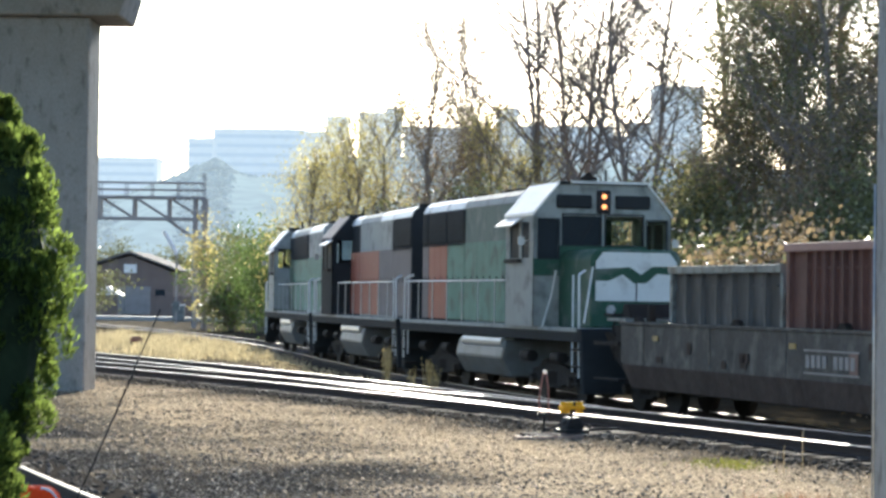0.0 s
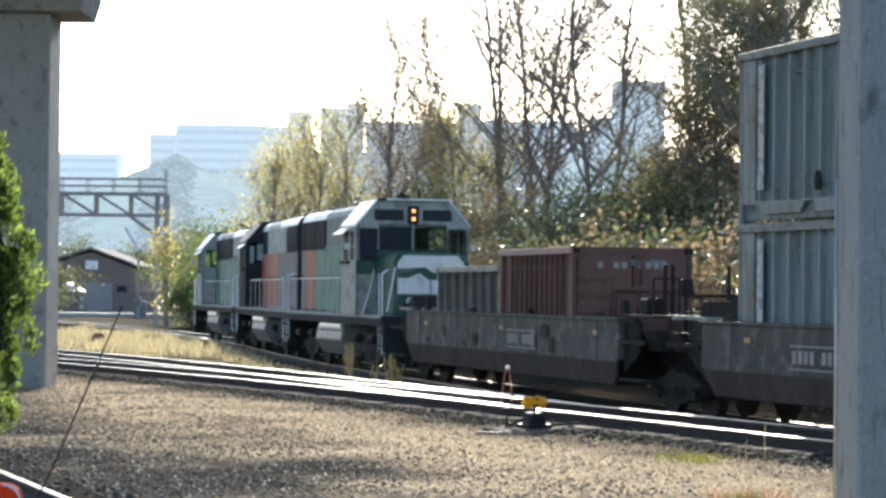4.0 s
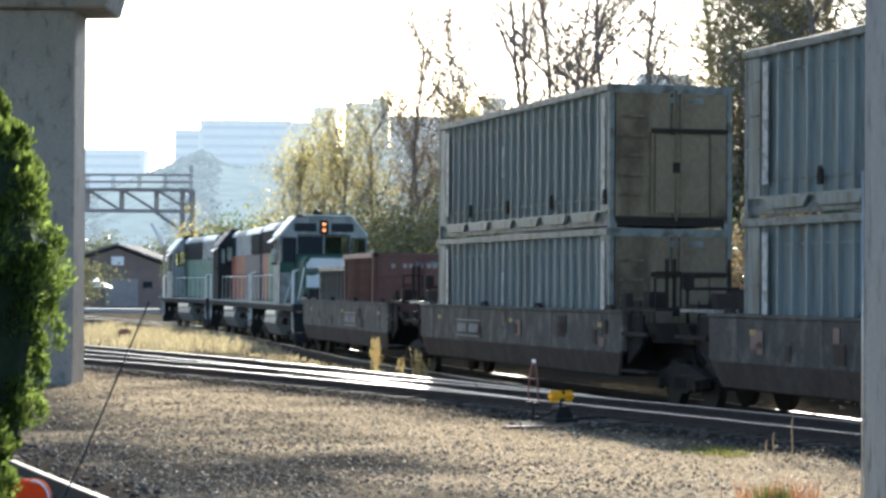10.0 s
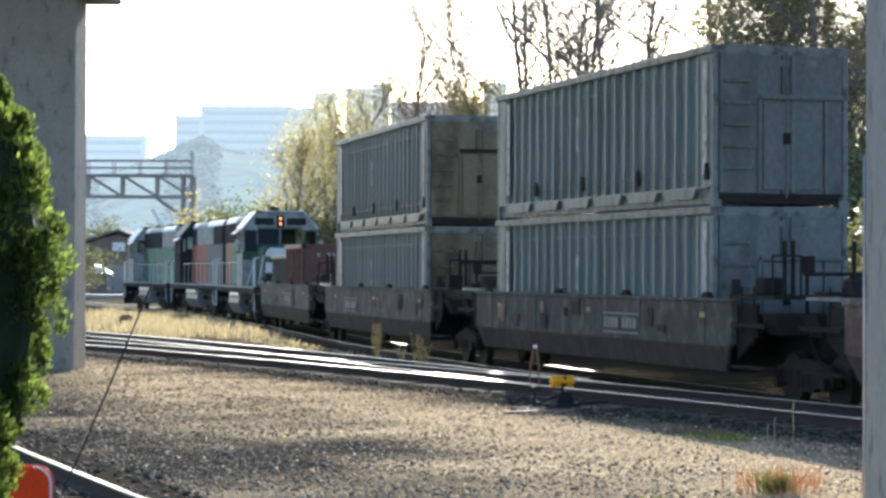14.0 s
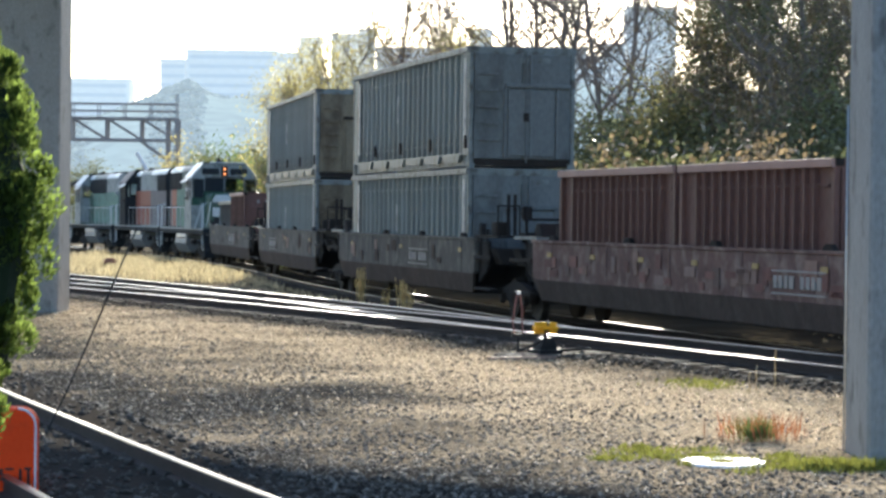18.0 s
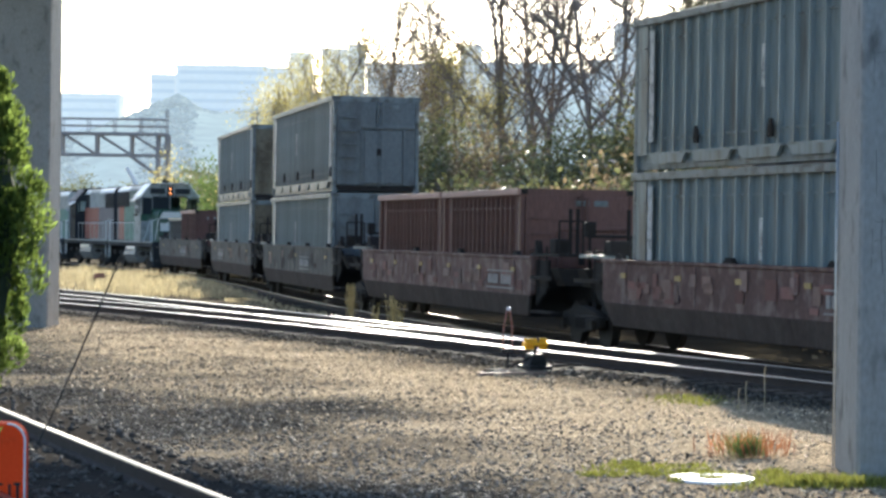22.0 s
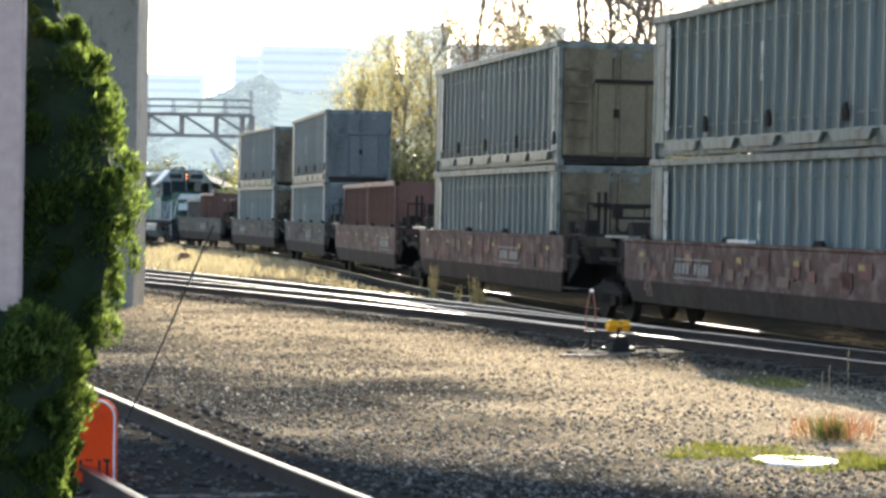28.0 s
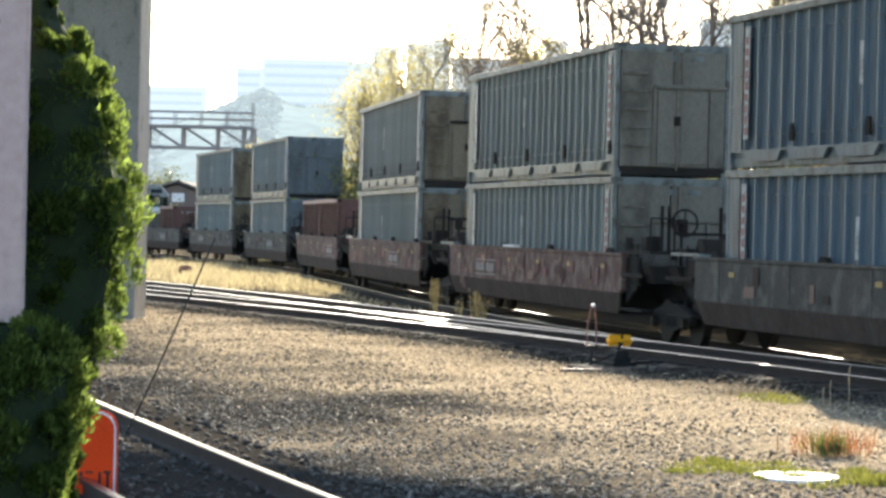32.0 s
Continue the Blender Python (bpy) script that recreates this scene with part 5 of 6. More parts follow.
E1 = make_locomotive("green and white road locomotive with lit headlights, pushing", LOCO_GREEN, LOCO_CAB,
                     ((1.2, LOCO_PALE, LOCO_GREEN, False), (4.6, LOCO_PALE, LOCO_MIST, False), (1.7, LOCO_PALE, LOCO_BLACK, True), (1.9, LOCO_ORANGE, LOCO_BLACK, True), (1.0, LOCO_PINK, LOCO_BLACK, True)), 1)
E2 = make_locomotive("weathered orange and grey road locomotive in the middle", LOCO_PINK, LOCO_BLACK,
                     ((1.6, LOCO_ORANGE, LOCO_BLACK, False), (3.4, LOCO_ORANGE, LOCO_CAB, False), (2.2, LOCO_PINK, LOCO_CAB, False), (3.2, LOCO_PINK, LOCO_BLACK, True)), 2)
E3 = make_locomotive("pale green and black road locomotive at the head", LOCO_GREEN, LOCO_CAB,
                     ((1.5, LOCO_GREEN, LOCO_BLACK, False), (4.5, LOCO_PALE, LOCO_BLACK, True), (4.4, LOCO_PALE, LOCO_CAB, False)), 3)
on_rails(E1, 4.85, x=-0.1, base=5.0)
on_rails(E2, 21.4, turn=180, base=5.0)
on_rails(E3, 37.9, turn=180, base=5.0)

FLOOR = 0.6
TALL = 2.775
cars = [(-12.5, False, "A"), (-31.49, False, "B"), (-50.84, False, "C"), (-70.19, True, "D"), (-89.54, True, "E"), (-108.89, True, "F"), (-128.24, False, "G"), (-147.59, True, "H")]
for k, (off, red, nm) in enumerate(cars):
    car = make_well_car("weathered oxide-red well wagon carrying stacked containers" if red else "dusty grey well wagon carrying containers", red, 20 + k,
                        far_end=8.7 if nm == "A" else 9.2, number=nm == "F", wheel=nm in "FG")
    on_rails(car, off)
    if nm == "A":
        on_rails(make_container("short low dark grey box with upright ribs, not stacked", BOX_DARK, BOX_DARK, 5.0, 2.22, ribs=6, strip=False, width=2.4), off, 0, 3.1, FLOOR)
        on_rails(make_container("oxide-red ribbed container, single in the first well wagon", BOX_BROWN, BOX_BROWN, 4.8, 2.55, ribs=11, strip=False, pale=True, end_words=True), off, 0, -2.1, FLOOR)
    elif nm == "D":
        for y in (-3.2, 3.2):
            on_rails(make_container("short oxide-red container, highlight painted on its top rail, not stacked", BOX_BROWN, BOX_BROWN, 6.2, 2.6, ribs=14, strip=False, pale=True), off, 0, y, FLOOR)
    else:
        sd = SIDE_BLUE if nm in "GH" else SIDE_GREY
        en = {"B": END_BEIGE, "C": END_BLUE, "E": END_BEIGE}.get(nm, END_GREY)
        side_of = 1 if nm in "GH" else -1 if nm == "F" else 0
        on_rails(make_container("lower ribbed grey waste container sitting in a well wagon", sd, en, 12.8, TALL, ribs=22, letters=side_of), off, 0, 0, FLOOR)
        on_rails(make_container("upper ribbed grey waste container stacked on another", sd, en, 12.8, TALL, ribs=22, bottom_band=True, letters=side_of), off, 0, 0, FLOOR + TALL + 0.05)


# ---- trees and bushes ----
def place(az, y):
    """x of a thing seen az degrees right of straight ahead at a distance y."""
    return y * math.tan(radians(az))


def leaf_cloud(rng, centers, spread, count, size, flat=0.7):
    c = np.asarray(centers)[rng.integers(0, len(centers), count)]
    c = c + rng.normal(0, 1, (count, 3)) * np.array([spread, spread, spread * flat])
    u = rng.normal(0, 1, (count, 3))
    u /= np.linalg.norm(u, axis=1)[:, None]
    v = np.cross(u, rng.normal(0, 1, (count, 3)))
    v /= np.linalg.norm(v, axis=1)[:, None]
    s = size * rng.uniform(0.5, 1.3, (count, 1))
    return c, u * s * 0.6, v * s


def make_tree(x, y, h, seed, leaf, leaves, label, leaf_size=0.13, lean=0.0, forks=1, crown_from=0.35, spread=0.55, r0=None, cloud=0.35, steep=0.5, reach=1.0):
    """A tapered trunk with limbs that branch three times, and loose leaves on the outer twigs."""
    rng = random.Random(seed)
    nrng = np.random.default_rng(seed)
    t = thing("tree", label, "tree", pose(x, y, float(ground_z(x, y)) - 0.05), group="trees behind the railway")
    wood, tips = Solid(), []

    def limb(p, d, ln, r, depth):
        n, d0 = 9 if depth == 0 else 4, d.copy()
        for k in range(n):
            d = (d * 0.7 + d0 * 0.3 + Vector((rng.gauss(0, 0.05 + 0.06 * depth), rng.gauss(0, 0.05 + 0.06 * depth), 0.1 if depth else 0.0))).normalized()
            q = p + d * (ln / n)
            r1 = r * (1 - 0.7 / n)
            wood.tube(p, q, r, r1, 6 if depth < 2 else 3)
            frac = (k + 1) / n
            if depth < 3 and (depth or frac > crown_from):
                for _ in range((2 if depth == 0 else 1) + (frac > 0.99) + (depth == 1) + (depth == 2 and k % 2)):
                    a = rng.uniform(0, 6.283)
                    out = Vector((math.cos(a), math.sin(a), 0))
                    e = (d * steep + out * spread + Vector((0, 0, 0.15))).normalized()
                    limb(q, e, ln * reach * rng.uniform(0.24, 0.4) * (1.2 - 0.55 * frac), max(0.019, r1 * 0.62), depth + 1)
            if depth >= 2:
                tips.append(tuple(q))
            p, r = q, r1

    for k in range(forks):
        a = rng.uniform(0, 6.283)
        d = Vector((lean + (0.07 * (k - (forks - 1) / 2) * 2 if forks > 1 else 0), 0.05 * math.sin(a), 1)).normalized()
        limb(Vector((0.12 * k, 0, 0)), d, h * rng.uniform(0.86, 0.95), (r0 or h * 0.011), 0)
    part("trunk", wood, BARK, t)
    if leaves:
        c, u, v = leaf_cloud(nrng, tips, cloud, leaves, leaf_size)
        part("crown", quads_mesh("crown", c, u, v, leaf), None, t)
    return t


def make_bush(x, y, w, h, seed, leaf, leaves, label, size=0.105, name="bush"):
    """Stems that fan out from the ground, with clumps of leaves and an uneven top."""
    rng = random.Random(seed)
    nrng = np.random.default_rng(seed)
    t = thing(name, label, "bush", pose(x, y, float(ground_z(x, y)) - 0.05), group="bushes behind the railway")
    wood, tips = Solid(), []
    for k in range(16):
        a, lean = rng.uniform(0, 6.283), rng.uniform(0.1, 0.9)
        top = Vector((math.cos(a) * lean * w * 0.5, math.sin(a) * lean * w * 0.4, h * rng.uniform(0.5, 1.0) * (1.1 - 0.4 * lean)))
        mid = Vector((top.x * 0.35, top.y * 0.35, top.z * 0.5))
        wood.tube((0.1 * math.cos(a), 0.1 * math.sin(a), 0), mid, 0.05, 0.035, 5).tube(mid, top, 0.035, 0.01, 5)
        for f in (0.35, 0.55, 0.75, 0.9, 1.0):
            q = mid.lerp(top, f) if f > 0.5 else Vector((0, 0, 0)).lerp(mid, f * 2)
            tips.append((q.x + rng.gauss(0, w * 0.1), q.y + rng.gauss(0, w * 0.1), max(0.2, q.z + rng.gauss(0, 0.3))))
    tagged(part("stem", wood, BARK, t), kind="stuff")
    c, u, v = leaf_cloud(nrng, tips, max(0.4, w * 0.085), leaves, size, 0.9)
    c[:, 2] = np.maximum(c[:, 2], 0.05)
    part("foliage", quads_mesh("foliage", c, u, v, leaf), None, t)
    return t


BROWN = "half-bare autumn tree with brown leaves behind the railway"
BARE = "tall nearly bare slender tree against the bright sky"
YEL = "yellowing leafy poplar behind the railway"
DENSE = "dense dark broadleaf tree with late brown and olive leaves"
make_tree(place(-0.65, 118), 118, 15.8, 3, LEAF_BROWN, 16000, BROWN, 0.055, spread=0.8, crown_from=0.15, steep=0.8, cloud=0.6, r0=0.12)
make_tree(place(0.22, 120), 120, 16.6, 4, LEAF_BROWN, 2200, BARE, 0.05, spread=0.35, crown_from=0.5, steep=1.1, r0=0.1)
make_tree(place(0.62, 124), 124, 12.5, 14, LEAF_BROWN, 1900, BARE, 0.05, spread=0.35, crown_from=0.5, steep=1.1, r0=0.09)
make_tree(place(2.3, 112), 112, 18.5, 5, LEAF_BROWN, 4500, BARE, 0.048, forks=3, spread=0.85, crown_from=0.25, r0=0.15, reach=1.25)
make_tree(place(3.0, 116), 116, 18.0, 6, LEAF_BROWN, 4000, BARE, 0.048, lean=0.04, forks=2, spread=0.85, crown_from=0.3, r0=0.16, reach=1.35)
make_tree(place(4.55, 108), 108, 19.0, 7, LEAF_BROWN, 4500, BARE, 0.048, forks=2, spread=0.9, crown_from=0.25, r0=0.16, reach=1.35)
make_tree(place(6.9, 98), 98, 18.5, 8, LEAF_BROWN, 9000, BROWN, 0.055, lean=-0.03, spread=1.0, crown_from=0.2, r0=0.16)
for k, (az, y, h) in enumerate(((7.8, 92, 16), (8.7, 88, 16), (9.7, 84, 15.5), (11.0, 82, 15.5), (12.3, 80, 15), (9.2, 96, 17), (10.6, 94, 17), (6.3, 96, 10.5), (7.2, 93, 12.8), (8.3, 90, 13.5))):
    make_tree(place(az, y), y, h, 30 + k, LEAF_BROWN if k % 2 else LEAF_OLIVE, 17000, DENSE, 0.065, spread=0.75, crown_from=0.15, cloud=0.6)
for k, (az, y, h) in enumerate(((-3.6, 112, 8.6), (-2.9, 118, 9.8), (-2.2, 112, 9.6), (-1.4, 116, 10.4), (-0.5, 114, 10.8), (0.35, 115, 10.6), (0.95, 112, 10.2), (1.5, 110, 8.4))):
    make_tree(place(az, y), y, h, 50 + k, LEAF_BROWN if k in (4, 5) else LEAF_YELLOW, 7500, YEL, 0.06, spread=0.6, crown_from=0.1, steep=0.8, cloud=0.6)
GREENB = "tangled green and olive bushes along the railway"
for k, (az, y, w, h, lf) in enumerate(((-4.7, 138, 7, 6.6, LEAF_GREEN), (-3.9, 122, 6, 6.0, LEAF_GREEN), (-5.4, 142, 4, 4.0, LEAF_OLIVE), (-2.6, 106, 7, 6.0, LEAF_OLIVE), (-1.0, 104, 7, 6.4, LEAF_OLIVE), (0.5, 100, 7, 6.5, LEAF_OLIVE),
                                       (2.0, 98, 7, 6.6, LEAF_BROWN), (3.4, 95, 7, 6.6, LEAF_OLIVE), (4.6, 93, 6.5, 6.8, LEAF_OLIVE), (5.7, 92, 6, 7.4, LEAF_YELLOW), (6.6, 90, 6.5, 7.6, LEAF_OLIVE), (7.6, 85, 6, 7.2, LEAF_OLIVE), (8.6, 82, 6, 7.2, LEAF_BROWN),
                                       (9.6, 79, 6, 7.0, LEAF_OLIVE), (10.7, 76, 6, 6.8, LEAF_OLIVE), (11.9, 74, 6, 6.6, LEAF_OLIVE), (4.0, 78, 5, 3.2, LEAF_OLIVE), (6.0, 74, 5, 3.2, LEAF_OLIVE), (8.0, 68, 5, 3.2, LEAF_OLIVE), (10.0, 62, 5, 3.0, LEAF_OLIVE), (2.0, 84, 5, 3.2, LEAF_OLIVE), (0.0, 92, 5, 3.4, LEAF_OLIVE), (12.4, 56, 5, 3.0, LEAF_OLIVE))):
    make_bush(place(az, y), y, w, h, 70 + k, lf, 8500 if h > 4 else 4500, GREENB)
LOWB = "low dark scrub close behind the main line"
for k in range(13):
    y = 46.0 + 3.4 * k
    make_bush(float(main_x(y)) + 5.2 + 0.7 * (k % 3), y, 4.6, 3.2 + 0.35 * (k % 4), 200 + k, LEAF_OLIVE if k % 3 else LEAF_BROWN, 4200, LOWB)
make_bush(place(-6.05, 150), 150, 2.2, 7.5, 99, LEAF_YELLOW, 1300, "thin yellowing shrub beside the signal gantry")
for k, (az, y, h) in enumerate(((-9.2, 210, 6), (-5.2, 205, 7), (-4.4, 190, 7), (-8.2, 300, 9), (-6.4, 290, 9), (-5.4, 280, 10))):
    make_bush(place(az, y), y, 9, h, 120 + k, LEAF_OLIVE, 4500, "far hazy bushes beyond the yard", 0.17)


# ---- grass, weeds and moss ----
def blades(name, label, xs, ys, hgt, width, material, lean=0.25, seed=1, category="grass"):
    rng = np.random.default_rng(seed)
    n = len(xs)
    h = hgt * rng.uniform(0.45, 1.1, (n, 1))
    up = np.concatenate([rng.normal(0, lean, (n, 2)), np.ones((n, 1))], 1)
    up /= np.linalg.norm(up, axis=1)[:, None]
    a = rng.uniform(0, 3.14, n)
    side = np.stack([np.cos(a), np.sin(a), np.zeros(n)], 1) * width
    c = np.stack([xs, ys, ground_z(xs, ys)], 1) + up * h * 0.48
    return tagged(new(name, quads_mesh(name, c, side, up * h * 0.5, material)), label, category, kind="stuff")


g = np.random.default_rng(8)
gc = np.stack([g.uniform(72, 122, 260), g.uniform(-9.6, -3.6, 260)], 1)[(g.uniform(0, 1, 9500) ** 1.6 * 150).astype(int)]
yy = gc[:, 0] + g.normal(0, 0.9, 9500)
xx = np.tan(np.radians(gc[:, 1])) * yy + g.normal(0, 0.35, 9500)
br = np.vectorize(branch_x)
ok = (xx - br(yy) > 1.6) & (main_x(yy) - xx > 2.2)
blades("dry_grass", "tall dry straw-coloured grass between the tracks", xx[ok], yy[ok], 0.42, 0.022, DRY_GRASS, 0.4)
yy = g.uniform(44, 84, 3000)
xx = main_x(yy) - g.uniform(2.3, 4.2, 3000)
ok = (xx - br(yy) > 1.3) & (g.uniform(0, 1, 3000) < 0.5)
blades("verge_grass", "sparse dry grass beside the main line", xx[ok], yy[ok], 0.16, 0.014, DRY_GRASS, seed=2)
yy = g.uniform(40, 150, 26000)
xx = main_x(yy) + g.uniform(8.0, 28, 26000)
blades("rough_grass", "rough olive grass and brambles behind the main line", xx, yy, 0.8, 0.06, LEAF_OLIVE, seed=3)
k = 1900
cl = np.stack([g.normal(2.5, 0.5, 26), g.normal(20.85, 0.5, 26), g.uniform(0.03, 0.13, 26)], 1)[g.integers(0, 26, k)]
xx = np.concatenate([cl[:, 0] + g.normal(0, 1, k) * cl[:, 2], g.normal(3.5, 0.3, 1800)])
yy = np.concatenate([cl[:, 1] + g.normal(0, 1, k) * cl[:, 2] * 1.3, g.normal(20.45, 0.22, 1800)])
blades("moss_patch", "bright moss and short grass round the manhole ring", xx, yy, 0.06, 0.011, MOSS, 0.6, 4, "moss")
blades("moss_spot", "small moss spot on the gravel", g.normal(3.6, 0.25, 500), g.normal(30.6, 0.5, 500), 0.05, 0.014, MOSS, 0.6, 5, "moss")


def make_clump(name, label, x, y, n, h, w, material, seed, category, lean=0.3, tips=None):
    rng = np.random.default_rng(seed)
    t = thing(name, label, category, pose(x, y, float(ground_z(x, y))))
    hh = h * rng.uniform(0.5, 1.0, (n, 1))
    up = np.concatenate([rng.normal(0, lean, (n, 2)), np.ones((n, 1))], 1)
    c = np.concatenate([rng.normal(0, w, (n, 2)), np.zeros((n, 1))], 1) + up * hh * 0.5
    a = rng.uniform(0, 3.14, n)
    tuft = part("tuft", quads_mesh("tuft", c, np.stack([np.cos(a), np.sin(a), 0 * a], 1) * 0.008, up * hh * 0.5, material), None, t)
    tagged(tuft, kind="stuff")
    if tips is not None:
        m = n * 6
        i = rng.integers(0, n, m)
        tip = c[i] + up[i] * hh[i] * rng.uniform(0.05, 0.5, (m, 1)) + rng.normal(0, 0.02, (m, 3))
        q = rng.normal(0, 1, (m, 3)) * 0.014
        tagged(part("seed_head", quads_mesh("seed_head", tip, q, up[i] * 0.03, tips), None, t), kind="stuff")
    return t


make_clump("weed_clump", "reddish dry weeds by the pier", 3.25, 22.75, 130, 0.33, 0.2, WEED_RED, 1, "weeds", 0.26)
make_clump("weed_clump", "green and yellow weeds by the pier", 3.22, 22.7, 170, 0.28, 0.09, LEAF_GREEN, 2, "weeds", 0.35)
blades("grass_tuft", "short bright grass tuft at the foot of the pier", np.concatenate([g.normal(3.45, 0.12, 350), g.normal(3.75, 0.14, 350), g.normal(4.15, 0.1, 300)]), g.normal(20.25, 0.1, 1000), 0.13, 0.008, MOSS, 0.45, 6)
for k, (x, y, h) in enumerate(((4.36, 29.2, 0.52), (4.1, 29.0, 0.34), (4.0, 28.9, 0.26))):
    stalk = thing("dry_stalk", "single thin dry weed stalk on the gravel", "weeds", pose(x, y, float(ground_z(x, y))))
    part("stem", Solid().path([(0, 0, -0.02), (0.008, 0, h * 0.4), (0.0, 0.01, h * 0.75), (0.012, 0, h)], 0.007, 5), DRY_GRASS, stalk)
    part("seed_head", Solid().tube((0.0, 0.01, h * 0.85), (0.014, 0, h * 1.06), 0.011, 0.006, 6), DRY_GRASS, stalk)
for k, (x, y, h, n) in enumerate(((-1.57, 57.0, 0.8, 30), (-0.97, 57.1, 0.45, 12), (-0.55, 57.2, 0.78, 32), (-0.4, 57.3, 0.55, 14))):
    make_clump("reed_clump", "pale feathery reed beside the main line", x, y, n, h * 1.25, 0.06, REED, 12 + k, "reeds", 0.07, REED)


# ---- signal gantry ----
def make_gantry():
    Y, xr, xl = 165.0, place(-6.13, 165), place(-6.13, 165) - 22
    zb, zt, zh = 7.45, 8.95, 10.0
    t = thing("signal_gantry", "weathered steel truss signal gantry spanning the tracks", "gantry", pose(xr, Y, 0))
    w = xl - xr
    for yo in (0, 1.3):
        for z in (zb, zt):
            part("chord", Solid().box(w, 0, yo - 0.09, yo + 0.09, z - 0.1, z + 0.1), GANTRY_STEEL, t)
        for k in range(10):
            x = k * w / 9
            part("upright", Solid().box(x - 0.08, x + 0.08, yo - 0.06, yo + 0.06, zb, zt), GANTRY_STEEL, t)
            if k < 9:
                part("diagonal", Solid().tube((x, yo, zb), (x + w / 9, yo, zt), 0.07, 0.07, 6), GANTRY_STEEL, t)
        for z in (9.5, zh):
            part("handrail", Solid().tube((w, yo, z), (0, yo, z), 0.045, 0.045, 6), GANTRY_STEEL, t)
        for k in range(13):
            x = k * w / 12
            part("rail_post", Solid().tube((x, yo, zt), (x, yo, zh + (0.7 if k == 0 else 0)), 0.04, 0.04, 6), GANTRY_STEEL, t)
        leg = part("leg", Solid().box(-0.7, -0.5, yo - 0.1, yo + 0.1, -0.2, zt).box(0.0, 0.2, yo - 0.1, yo + 0.1, -0.2, zt), GANTRY_STEEL, t)
        for k in range(6):
            z = 0.4 + k * 1.4
            part("brace", Solid().tube((-0.6, yo, z), (0.1, yo, z + 1.3), 0.04, 0.04, 6), GANTRY_STEEL, leg)
        part("knee", Solid().tube((-2.6, yo, zb), (-0.5, yo, zb - 1.5), 0.09, 0.09, 6), GANTRY_STEEL, t)
    part("walkway", Solid().box(w, 0, 0.1, 1.2, zt - 0.03, zt + 0.03), GANTRY_STEEL, t)
    return t


make_gantry()


def make_shed():
    Y = 245.0
    t = thing("shed", "brown gabled shed with grey roof beyond the yard", "shed", pose(place(-7.88, Y), Y, 0))
    part("wall", Solid().prism([(-6.2, -0.2), (4.6, -0.2), (4.6, 4.4), (0, 6.1), (-6.2, 4.2)], 1, 0, 16), SHED_WALL, t)
    part("roof", Solid().prism([(-6.9, 4.1), (0, 6.35), (5.2, 4.5), (5.2, 4.7), (0, 6.6), (-6.9, 4.3)], 1, -0.6, 16.6), SHED_ROOF, t)
    part("door", Solid().box(-1.2, 2.2, -0.08, 0.02, 0, 2.9), GANTRY_STEEL, t)
    part("gable_sign", Solid().box(-0.6, 0.7, -0.1, 0.0, 4.3, 5.2), WHITE_PAINT, t, "small white gable panel")
    for x in (-4.5, 3.2):
        part("window", Solid().box(x - 0.5, x + 0.5, -0.06, 0.0, 1.5, 2.6), CAB_GLASS, t)
    return t


make_shed()
t = thing("utility_cabinet", "pale grey utility cabinet beside the far road", "cabinet", pose(place(-6.7, 200), 200, 0))
part("body", Solid().box(-0.5, 0.5, 0, 0.6, -0.1, 1.2), RAIL_GREY, t, bevel=0.03)
part("lid", Solid().box(-0.55, 0.55, -0.05, 0.65, 1.2, 1.28), WHITE_PAINT, t)
t = thing("canopy_tent", "small white pitched canopy before the shed", "tent", pose(place(-8.45, 230), 230, 0))
part("roof", Solid().prism([(-1.5, 2.0), (1.5, 2.0), (0, 2.9)], 1, 0, 3), WHITE_PAINT, t)
for x in (-1.45, 1.45):
    for y in (0.1, 2.9):
        part("pole", Solid().tube((x, y, 0), (x, y, 2.0), 0.04), RAIL_GREY, t)
t = thing("board_fence", "dark reddish board fence by the shed", "fence", pose(place(-7.3, 238), 238, 0))
for k in range(14):
    part("board", Solid().box(k * 0.33, k * 0.33 + 0.3, 0, 0.05, -0.1, 1.9 + 0.05 * (k % 3)), SHED_WALL, t)
t = thing("crossing_gate", "raised white crossing arm on a grey mast", "crossing gate", pose(place(-6.75, 178), 178, 0))
part("mast", Solid().tube((0, 0, -0.1), (0, 0, 5.4), 0.08), GANTRY_STEEL, t)
part("arm", Solid().tube((0, 0, 5.2), (-1.0, 0.1, 6.9), 0.16, 0.13), WHITE_PAINT, t, "white raised arm")
part("motor_box", Solid().box(-0.25, 0.25, -0.2, 0.2, 0.9, 1.6), RAIL_GREY, t, bevel=0.02)
road = Solid().prism([(-70, 222), (-8, 196), (-8, 203), (-70, 230)], 2, -0.18, 0.14)
tagged(new("road", road.mesh("road", ROAD)), "pale far road across the yard", "road", kind="structure")


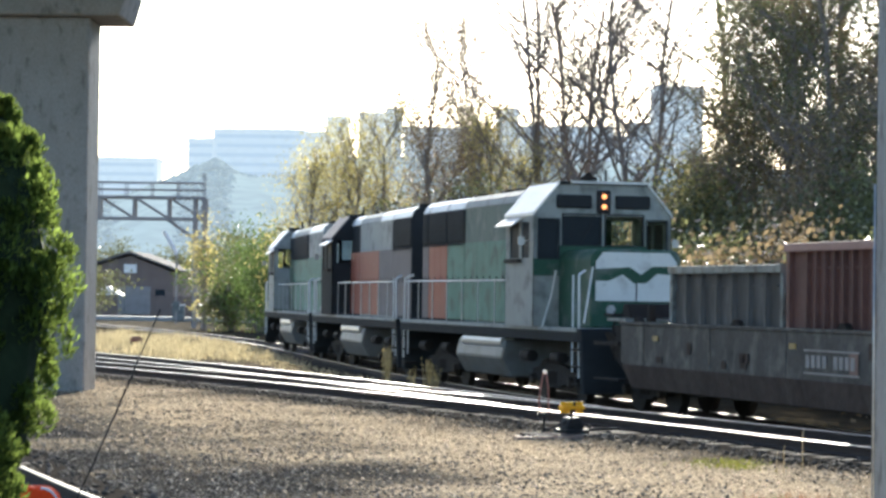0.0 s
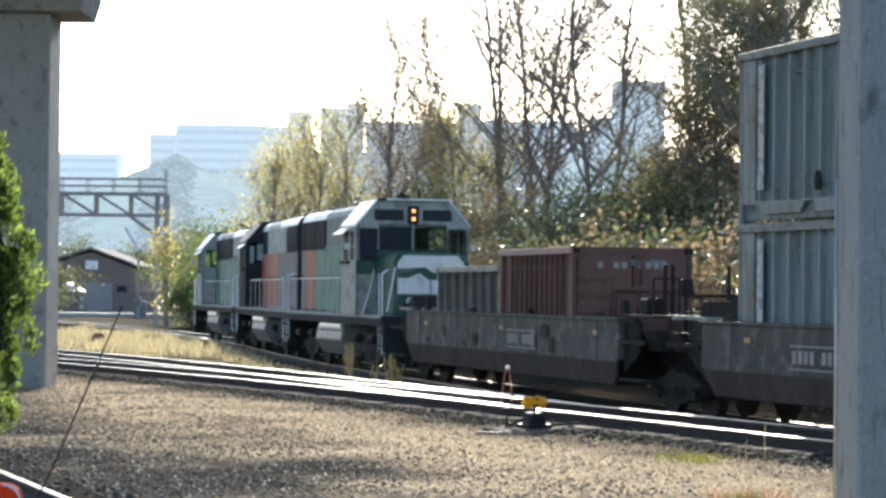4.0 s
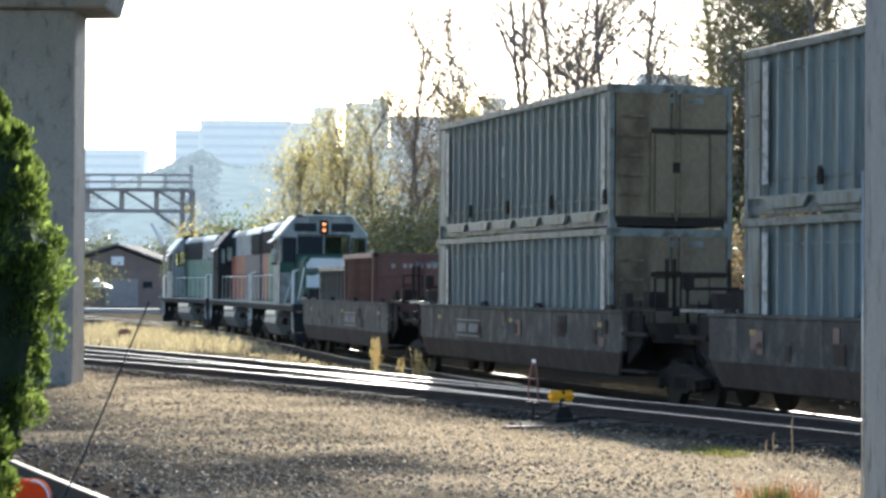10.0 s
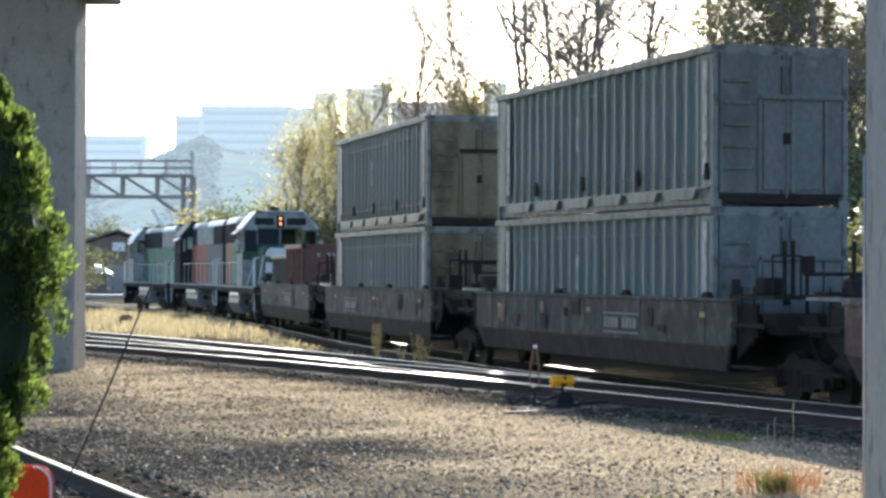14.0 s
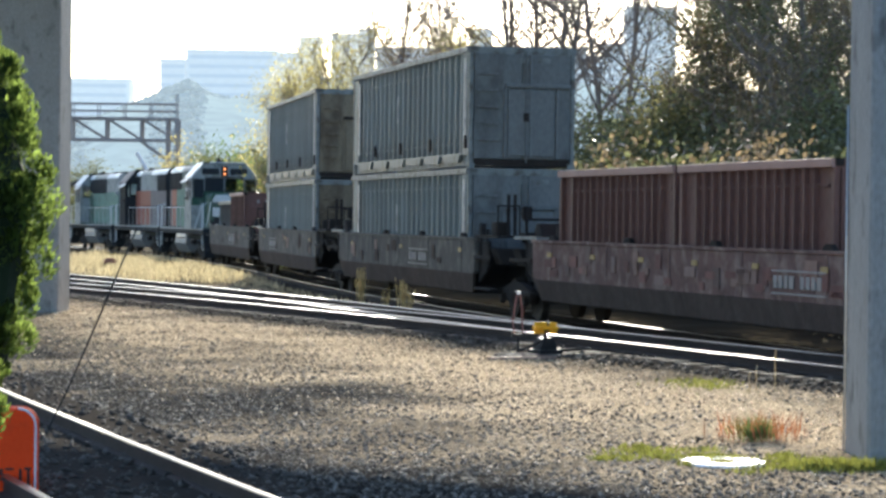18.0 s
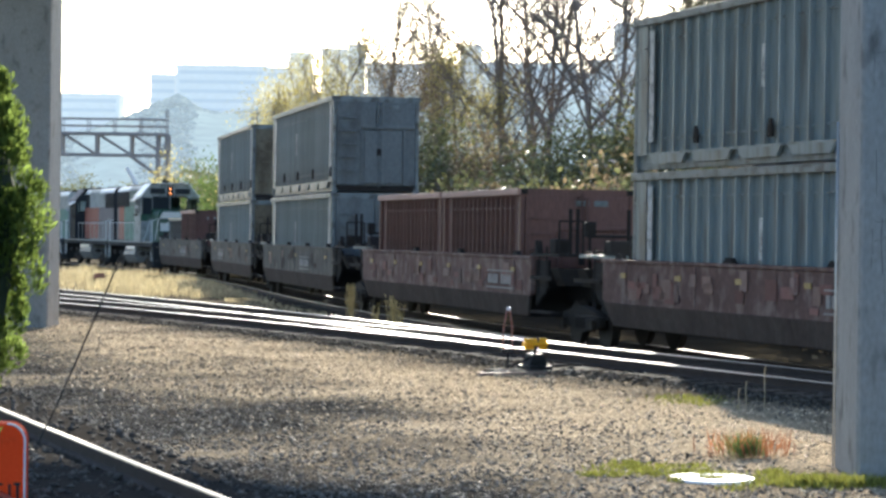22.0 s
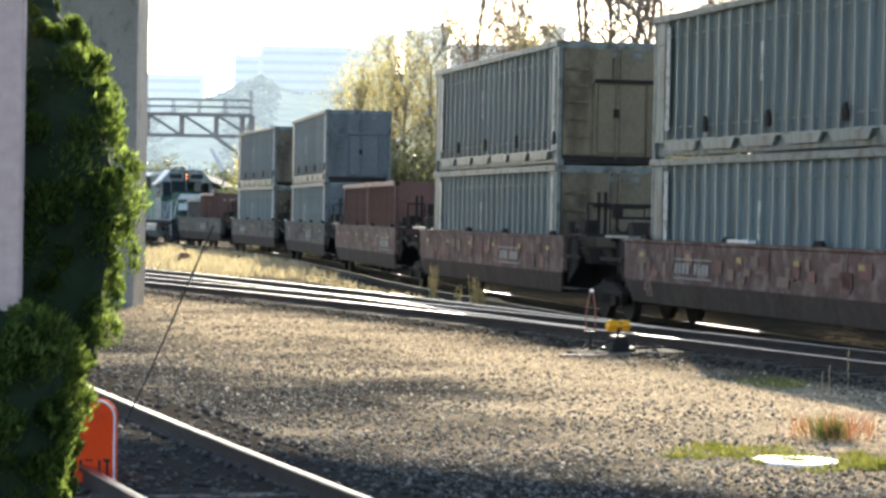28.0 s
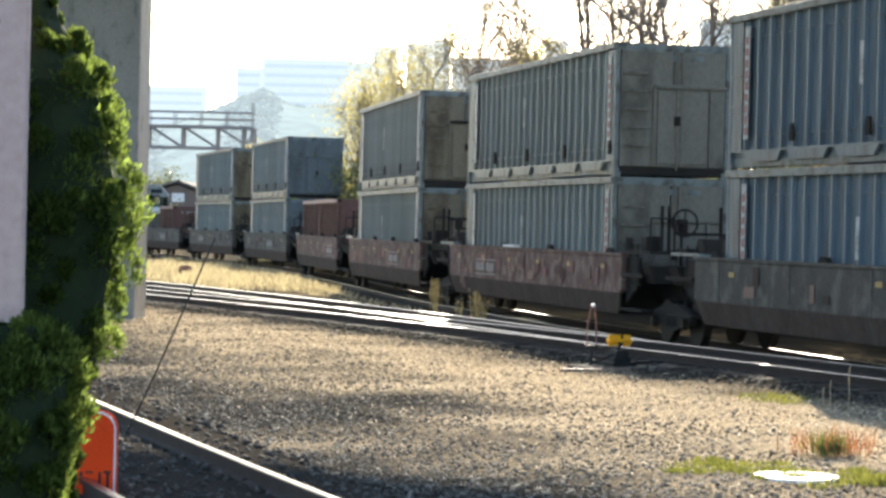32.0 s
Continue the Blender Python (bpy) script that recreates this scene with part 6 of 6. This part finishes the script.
# ---- far hill and the buildings on it ----
def make_hill():
    az = np.linspace(-16, 16, 120)
    top = np.interp(az, (-16, -9, -8, -7.2, -6.5, -5.85, -5.2, -4.6, -3.6, -2.5, 0, 4, 16), (1.9, 2.2, 2.4, 2.7, 3.05, 3.32, 2.95, 2.85, 3.15, 3.4, 3.4, 3.3, 3.0))
    top = top + 0.03 * np.sin(az * 9.1) + 0.02 * np.sin(az * 23.0)
    v, f = [], []
    rows = ((430, 0.0), (520, 0.45), (620, 0.85), (700, 1.0), (760, 0.95), (1100, 0.8))
    for d, k in rows:
        for a, e in zip(az, top):
            v.append((d * math.tan(radians(a)), d, max(-0.4, k * (2.2 + 700 * math.tan(radians(e))) + 1.5 * math.sin(a * 2.3) * (0 < k < 1))))
    n = len(az)
    for r in range(len(rows) - 1):
        f += [(r * n + i, r * n + i + 1, (r + 1) * n + i + 1, (r + 1) * n + i) for i in range(n - 1)]
    s = Solid().add(v, f)
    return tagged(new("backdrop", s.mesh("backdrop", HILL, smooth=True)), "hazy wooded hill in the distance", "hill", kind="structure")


make_hill()


def make_far_woods():
    """Rounded crowns of the far trees that cover the hill."""
    rng = np.random.default_rng(77)
    n = 9000
    az, d = rng.uniform(-11, 7, n), rng.uniform(440, 705, n)
    top = np.interp(az, (-16, -9, -8, -7.2, -6.5, -5.85, -5.2, -4.6, -3.6, -2.5, 0, 4, 16), (1.9, 2.2, 2.4, 2.7, 3.05, 3.32, 2.95, 2.85, 3.15, 3.4, 3.4, 3.3, 3.0))
    k = np.interp(d, (430, 520, 620, 700, 760), (0, 0.45, 0.85, 1.0, 0.95))
    z = k * (2.2 + 700 * np.tan(np.radians(top))) - 0.5
    c = np.stack([d * np.tan(np.radians(az)), d, z], 1)
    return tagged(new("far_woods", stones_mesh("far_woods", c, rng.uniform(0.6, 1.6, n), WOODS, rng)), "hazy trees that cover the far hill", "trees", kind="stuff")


make_far_woods()
D_FAR = 820.0


def make_block(a0, a1, el, label, storeys=7):
    x0, x1, top = place(a0, D_FAR), place(a1, D_FAR), 2.2 + D_FAR * math.tan(radians(el))
    t = thing("apartment_building", label, "building", pose(x0, D_FAR, 0), group="buildings on the hill")
    w, base = x1 - x0, 28.0
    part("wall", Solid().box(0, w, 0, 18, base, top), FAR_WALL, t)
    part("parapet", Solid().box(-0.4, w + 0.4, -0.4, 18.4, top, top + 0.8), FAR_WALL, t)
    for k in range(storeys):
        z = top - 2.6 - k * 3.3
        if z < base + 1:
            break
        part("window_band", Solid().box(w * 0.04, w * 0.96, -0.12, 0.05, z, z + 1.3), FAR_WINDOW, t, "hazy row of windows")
    return t


HAZY = "pale hazy apartment block on the far hill"
for a0, a1, el, st in ((-8.9, -7.28, 3.27, 4), (-6.54, -5.93, 3.76, 3), (-5.92, -3.72, 4.0, 5), (-3.71, -3.2, 3.96, 4), (-3.19, -2.66, 4.34, 6), (-2.4, -1.75, 4.44, 5), (-1.74, -1.35, 4.55, 5), (-1.3, 0.95, 4.1, 4), (0.98, 1.53, 4.57, 5), (1.55, 3.84, 4.16, 4), (3.86, 4.24, 3.95, 3), (4.25, 4.78, 4.27, 4), (4.8, 6.0, 5.17, 7)):
    make_block(a0, a1, el, HAZY, st)


# ---- what moves ----
def motions():
    for ob, rows in RIDES:
        walk(ob, rows)


motions()
